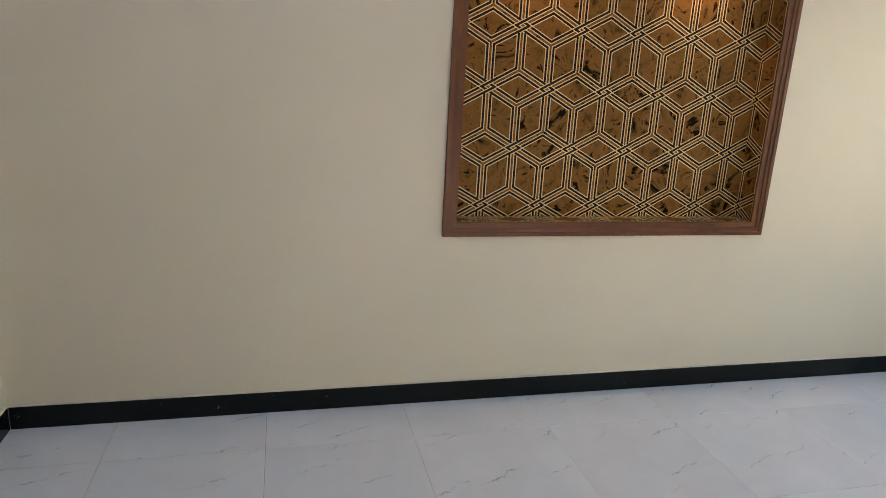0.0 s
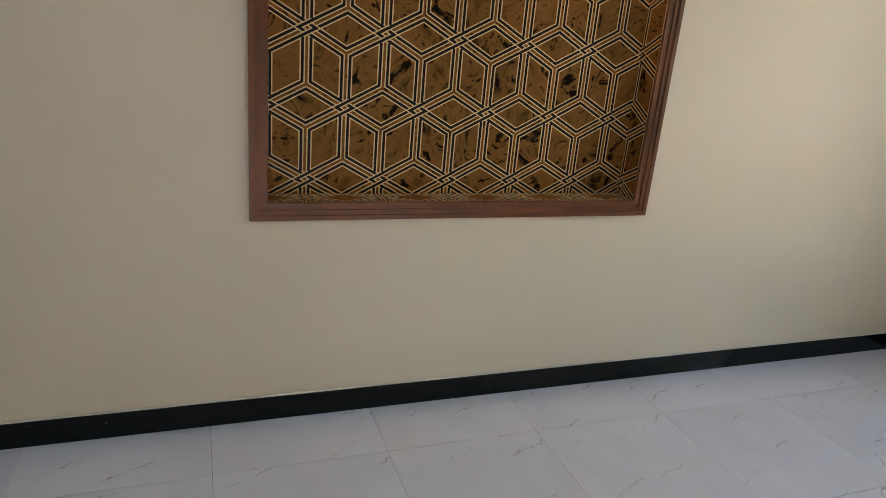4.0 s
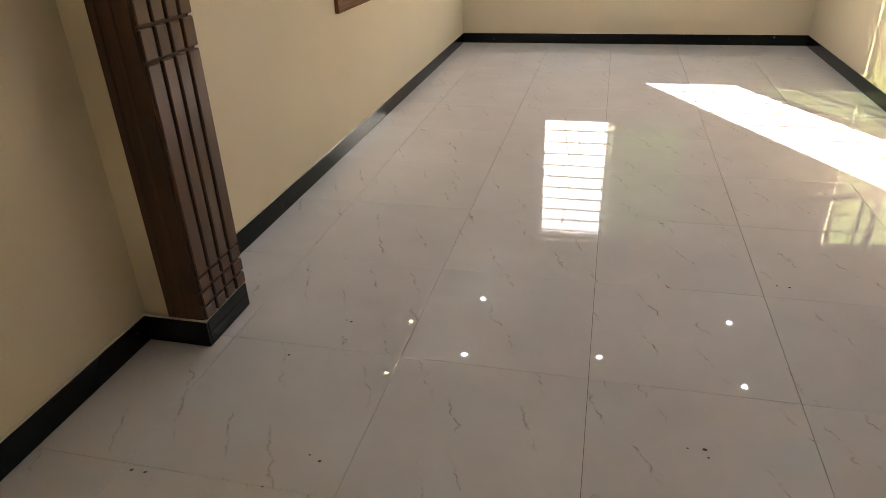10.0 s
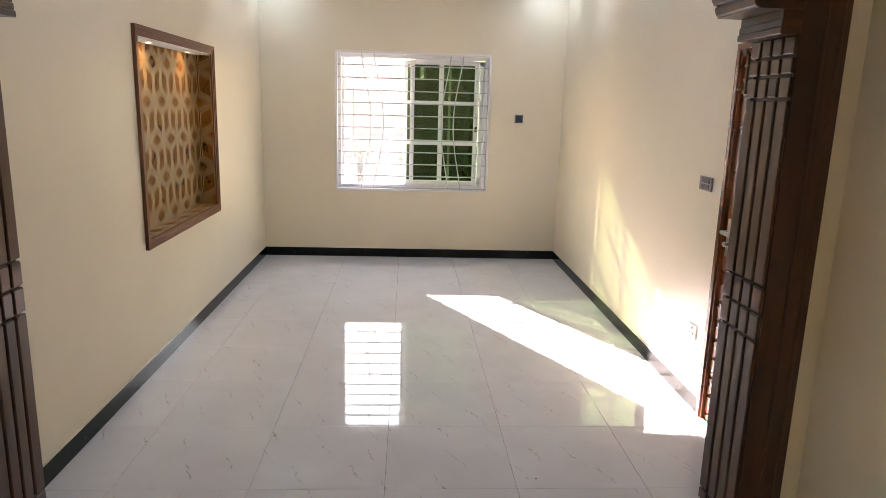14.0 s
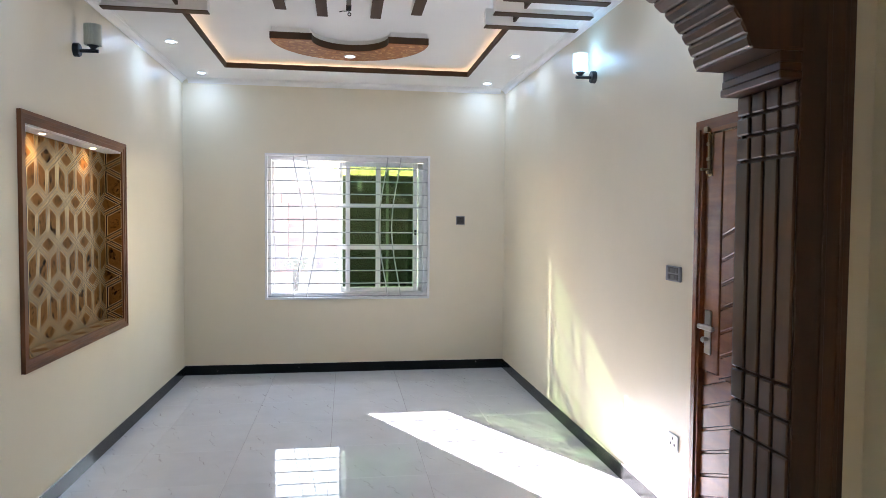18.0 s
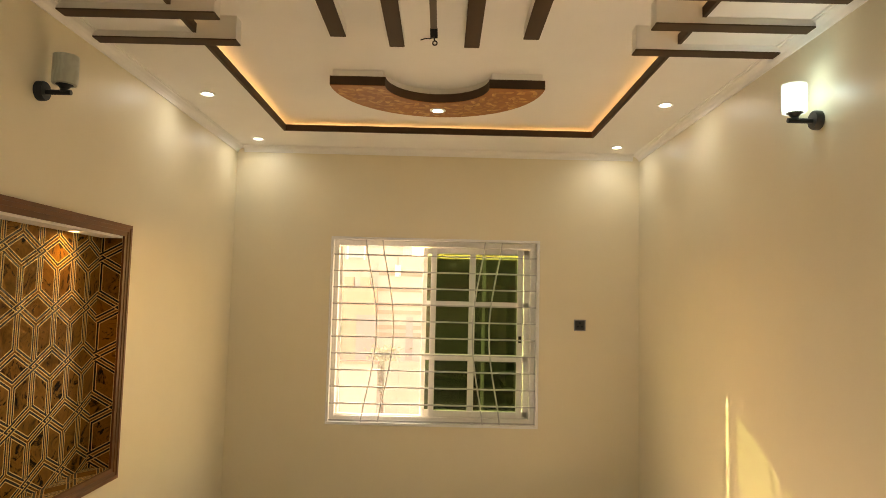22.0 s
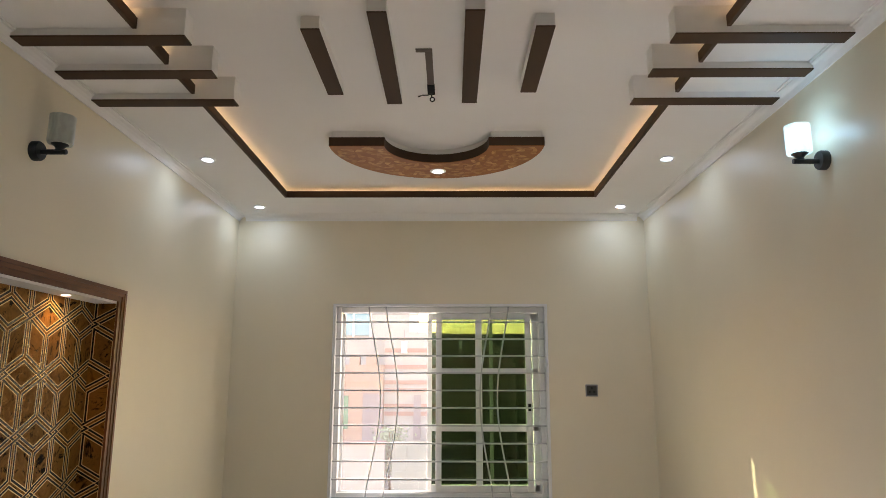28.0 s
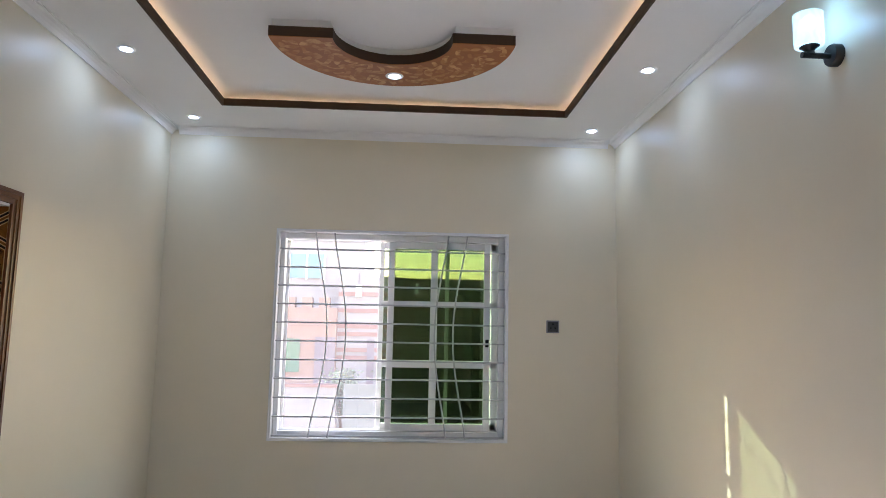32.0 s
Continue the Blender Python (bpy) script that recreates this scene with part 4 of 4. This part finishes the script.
part("lever", boxed(LX - 0.055, LX - 0.037, -4.166, -4.038, 1.074, 1.096, bevel=0.005), STEEL, lock)
bm = bmesh.new()
lathe(bm, [(0.0, -0.034), (0.010, -0.033), (0.014, -0.026), (0.012, -0.016), (0.008, 0.0)], (LX - 0.004, -4.055, 1.022), "x", 16)
part("key_knob", bm, STEEL, lock, smooth=40)
bolt = part("tower_bolt", boxed(LX - 0.004, LX + 0.001, -4.058, -4.020, 1.780, lz1 - 0.002, bevel=0.001), BRASS, door, "old brass tower bolt")
bm = bmesh.new()
tube(bm, [(LX - 0.010, -4.039, 1.80), (LX - 0.010, -4.039, lz1 + 0.01)], 0.006, 10)
part("rod", bm, BRASS, bolt, smooth=40)
part("keeper", boxed(RIGHT - 0.028, RIGHT - 0.008, -4.056, -4.022, lz1 + 0.003, lz1 + 0.030, bevel=0.002), BRASS, bolt)
bm = bmesh.new()
tube(bm, [(LX - 0.010, -4.039, 1.812), (LX - 0.050, -4.039, 1.812)], [0.005, 0.007], 10)
part("knob", bm, BRASS, bolt, smooth=40)
for z in (1.80, 1.86, 1.93):
    part("staple", boxed(LX - 0.018, LX, -4.053, -4.025, z - 0.007, z + 0.007, bevel=0.002), BRASS, bolt)

# ---- outside ----
PLASTER = paint("white_house_plaster", (0.235, 0.218, 0.23), 0.8, 0.06, 0.2)
REDBAND = paint("red_band_paint", (0.21, 0.115, 0.104), 0.8, 0.06, 0.2)
ORANGE = paint("orange_plaster", (0.25, 0.16, 0.135), 0.8, 0.06, 0.2)
DOOR_GREY = paint("grey_purple_door_paint", (0.15, 0.12, 0.145), 0.6, 0.05, 0.3)
SHADE_GLASS = material("window_glass_outside", (0.07, 0.17, 0.25), 0.4)[0]
GREEN_WIN = material("green_window_glass", (0.04, 0.12, 0.08), 0.15)[0]
# dark tone of the street wall, with its shade put into the colour
SHADE_PAINT = paint("dark_shade_wall_paint", (0.11, 0.11, 0.08), 0.6, 0.1, 0.3)
PALE = paint("pale_lantern_glass", (0.80, 0.79, 0.70), 0.5, 0.05, 0.3)
CRUMB = paint("brown_crumb", (0.16, 0.10, 0.06), 0.9, 0.1, 0.1)
EARTH = paint("dusty_ground", (0.24, 0.22, 0.19), 0.9, 0.1, 0.1)
PLASTIC_Y = paint("pale_grey_gate_paint", (0.17, 0.18, 0.185), 0.6, 0.08, 0.3)
HEDGE = paint("dark_leaves", (0.085, 0.12, 0.045), 0.5, 0.15, 0.3)
LEAF = paint("dusty_leaves", (0.16, 0.19, 0.13), 0.7, 0.15, 0.3)
bm = bmesh.new()
box(bm, -400, 400, -400, 800, -1.2, -0.95)
solid("ground", bm, EARTH, "dusty grey ground outside the window", "ground", STR)
house = thing("house", (0.3, 13, -0.95), "white plastered house with red brown bands across the street", "house")
HY = 12.0
part("wall", boxed(-2.6, 0.61, HY + 0.6, HY + 6, -0.95, 4.6), PLASTER, house)
part("wall", boxed(0.03, 1.5, HY, HY + 0.598, -0.95, 2.88), PLASTER, house)
for z in (2.42, 2.005, 1.613, 1.421, 1.032, 0.842):
    part("band", boxed(0.028, 1.5, HY - 0.03, HY - 0.001, z - 0.05, z + 0.05), REDBAND, house, "red brown painted band")
w = part("window", boxed(-1.32, -0.44, HY + 0.56, HY + 0.599, 2.84, 3.47), SHADE_GLASS, house, "blue reflecting upper window")
for xa in (-1.36, -0.90, -0.44):
    part("frame", boxed(xa, xa + 0.04, HY + 0.53, HY + 0.559, 2.80, 3.51), WHITE, w)


def lantern(x, z, y, host):
    """A hanging box lantern: an open frame round a pale glass core, on a short drop bracket."""
    body = part("wall_lantern", boxed(x - 0.045, x + 0.045, y - 0.115, y - 0.025, z - 0.13, z + 0.13, bevel=0.01), PALE, host, "pale box lantern on a bracket")
    for sx in (-0.07, 0.056):
        part("frame", boxed(x + sx, x + sx + 0.014, y - 0.12, y - 0.02, z - 0.15, z + 0.15), WHITE, body)
    for sz in (-0.15, 0.136):
        part("frame", boxed(x - 0.056, x + 0.056, y - 0.12, y - 0.02, z + sz, z + sz + 0.014), WHITE, body)
    part("bracket", boxed(x - 0.01, x + 0.01, y - 0.09, y - 0.03, z + 0.151, z + 0.44), DOOR_GREY, body)


lantern(0.53, 2.50, HY, house)
w = part("window", boxed(0.78, 0.96, HY - 0.04, HY - 0.001, 0.21, 1.30), DOOR_GREY, house, "dark louvred window")
hs = thing("house", (-0.7, 13, -0.95), "orange plastered house front with a crenellated parapet", "house")
part("wall", boxed(-3.4, 0.026, HY - 0.3, HY + 0.55, -0.95, 2.05), ORANGE, hs)
for k in range(8):
    xa = -3.35 + k * 0.42
    part("merlon", boxed(xa, xa + 0.25, HY - 0.32, HY - 0.02, 2.05, 2.30), ORANGE, hs)
part("belt_course", boxed(-3.4, 0.028, HY - 0.34, HY - 0.30, 1.62, 1.74), ORANGE, hs)
part("window", boxed(-1.33, -0.83, HY - 0.34, HY - 0.301, 0.49, 1.29), GREEN_WIN, hs, "green tinted window")
part("door", boxed(-0.47, 0.02, HY - 0.34, HY - 0.301, -0.4, 1.34), DOOR_GREY, hs, "grey purple door")
row_house = thing("house", (-6.0, 13, -0.95), "plain plastered house further along the street", "house")
part("wall", boxed(-10.0, -2.62, HY + 0.6, HY + 6, -0.95, 6.1), PLASTER, row_house)
fence = thing("boundary_wall", (0, 9, -0.95), "white boundary wall with red coping", "wall")
part("panel", boxed(-4.0, 0.35, 9.0, 9.2, -0.95, 0.36), PLASTER, fence)
part("coping", boxed(-4.0, 0.37, 8.97, 9.23, 0.36, 0.42), REDBAND, fence)
yard = thing("metal_gate", (0.85, 9.1, -0.95), "pale grey sheet metal gate beside the boundary wall", "gate")
part("sheet", boxed(0.52, 1.30, 9.08, 9.12, -0.90, 0.42), PLASTIC_Y, yard)
for z in (-0.85, -0.2, 0.40):
    part("rail", boxed(0.50, 1.32, 9.05, 9.08, z - 0.025, z + 0.025), PLASTIC_Y, yard)
for xa in (0.50, 0.77, 1.03, 1.29):
    part("upright", boxed(xa, xa + 0.03, 9.045, 9.08, -0.95, 0.43), PLASTIC_Y, yard)
random.seed(4)


def shrub(x, y, base, top, spread, count, mat, label):
    sh = thing("shrub", (x, y, base), label, "shrub", "street shrubs")
    bm = bmesh.new()
    for k in range(5):
        tube(bm, [(x, y, base), (x + random.uniform(-0.1, 0.1), y + random.uniform(-0.1, 0.1), base + 0.5 * (top - base)), (x + random.uniform(-1.4, 1.4) * spread, y + random.uniform(-0.2, 0.2), top - 0.15)], [0.03, 0.02, 0.006], 6)
    part("stem", bm, BROWN, sh)
    bm = bmesh.new()
    for k in range(count):
        p = Vector((random.gauss(x, spread), random.gauss(y, spread), random.uniform(base + 0.45 * (top - base), top) - 0.15 * random.random()))
        d = Vector((random.uniform(-1, 1), random.uniform(-1, 1), random.uniform(-0.6, 0.8))).normalized() * random.uniform(0.06, 0.12)
        e = d.orthogonal().normalized() * 0.022
        bm.faces.new([bm.verts.new(q) for q in (p, p + d * 0.5 + e, p + d, p + d * 0.5 - e)])
    part("leaves", bm, mat, sh)


shrub(0.45, 9.6, -0.95, 0.72, 0.16, 1000, LEAF, "dusty grey green shrub behind the boundary wall")
for sx, top in ((1.95, 1.15), (2.55, 0.85), (3.10, 1.35), (3.75, 1.0), (4.4, 1.25)):
    shrub(sx, 10.6 + 0.25 * math.sin(sx * 5), -0.95, top, 0.26, 1100, HEDGE, "dark green shrub before the shaded wall")
# panel and piers coloured dark to stand for the shade on this wall
shade_wall = thing("boundary_wall", (4.0, HY, -0.95), "tall wall beside the white house, its shade put into a dark colour", "wall")
part("panel", boxed(1.502, 7.0, HY, HY + 0.25, -0.95, 2.85), SHADE_PAINT, shade_wall)
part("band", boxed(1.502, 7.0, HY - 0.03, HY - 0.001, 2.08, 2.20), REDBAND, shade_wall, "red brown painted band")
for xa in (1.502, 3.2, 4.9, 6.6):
    part("pier", boxed(xa, xa + 0.22, HY - 0.06, HY - 0.031, -0.95, 2.85), SHADE_PAINT, shade_wall)
lantern(1.97, 2.57, HY, shade_wall)
lantern(2.55, 2.55, HY, shade_wall)

# ---- small things ----
debris = bmesh.new()
random.seed(9)
for px, py in ((2.47, -5.05), (2.57, -5.06), (2.68, -5.04), (0.678, -5.87), (1.244, -5.87), (1.80, -5.54), (0.79, -5.77), (0.67, -5.12), (0.555, -5.35), (2.19, -4.62), (0.35, -5.9)):
    for k in range(random.choice((1, 2, 2, 3))):
        x, y, s = px + random.uniform(-0.03, 0.03), py + random.uniform(-0.02, 0.02), random.uniform(0.003, 0.007)
        vs = [debris.verts.new((x + s * a, y + s * b, z)) for a, b, z in ((-1, -0.5, 0), (0.6, -0.8, 0), (1.1, 0.5, 0), (-0.4, 0.7, 0), (0.1, 0.0, s * 0.5))]
        for i in range(4):
            debris.faces.new((vs[i], vs[(i + 1) % 4], vs[4]))
solid("plaster_crumbs", debris, CRUMB, "brown plaster crumbs scattered on the floor tiles", "debris", "stuff")

# ---- floor tiles ----
floor = solid("floor", boxed(-0.25, RIGHT + 0.25, HALL_BACK, 0.23, -0.10, -0.004), GROUT, "polished pale grey marble floor tiles with thin dark joints", "floor", STR)
TX = [0.0] + [0.297 + 0.602 * k for k in range(5)] + [RIGHT]
TY = [0.0] + [-1.125 + 0.5945 - 0.5945 * k for k in range(16)] + [HALL_BACK]
shared = {}
J = 0.0008
for xa, xb in zip(TX, TX[1:]):
    for yb, ya in zip(TY, TY[1:]):
        key = (round(xb - xa, 3), round(yb - ya, 3))
        if key not in shared:
            w, h = key
            bm = bmesh.new()
            c = 0.0005
            rows = []
            for z, d in ((-0.010, J), (-c, J), (0.0, J + c)):
                rows.append([bm.verts.new((x, y, z)) for x, y in ((-w / 2 + d, -h / 2 + d), (w / 2 - d, -h / 2 + d), (w / 2 - d, h / 2 - d), (-w / 2 + d, h / 2 - d))])
            for r0, r1 in zip(rows, rows[1:]):
                for i in range(4):
                    bm.faces.new((r0[i], r0[(i + 1) % 4], r1[(i + 1) % 4], r1[i]))
            bm.faces.new(rows[-1])
            shared[key] = finish(bm, "tile", TILE)
        ob = new("tile", shared[key])
        ob.parent = floor
        ob.location = ((xa + xb) / 2, (ya + yb) / 2, 0)
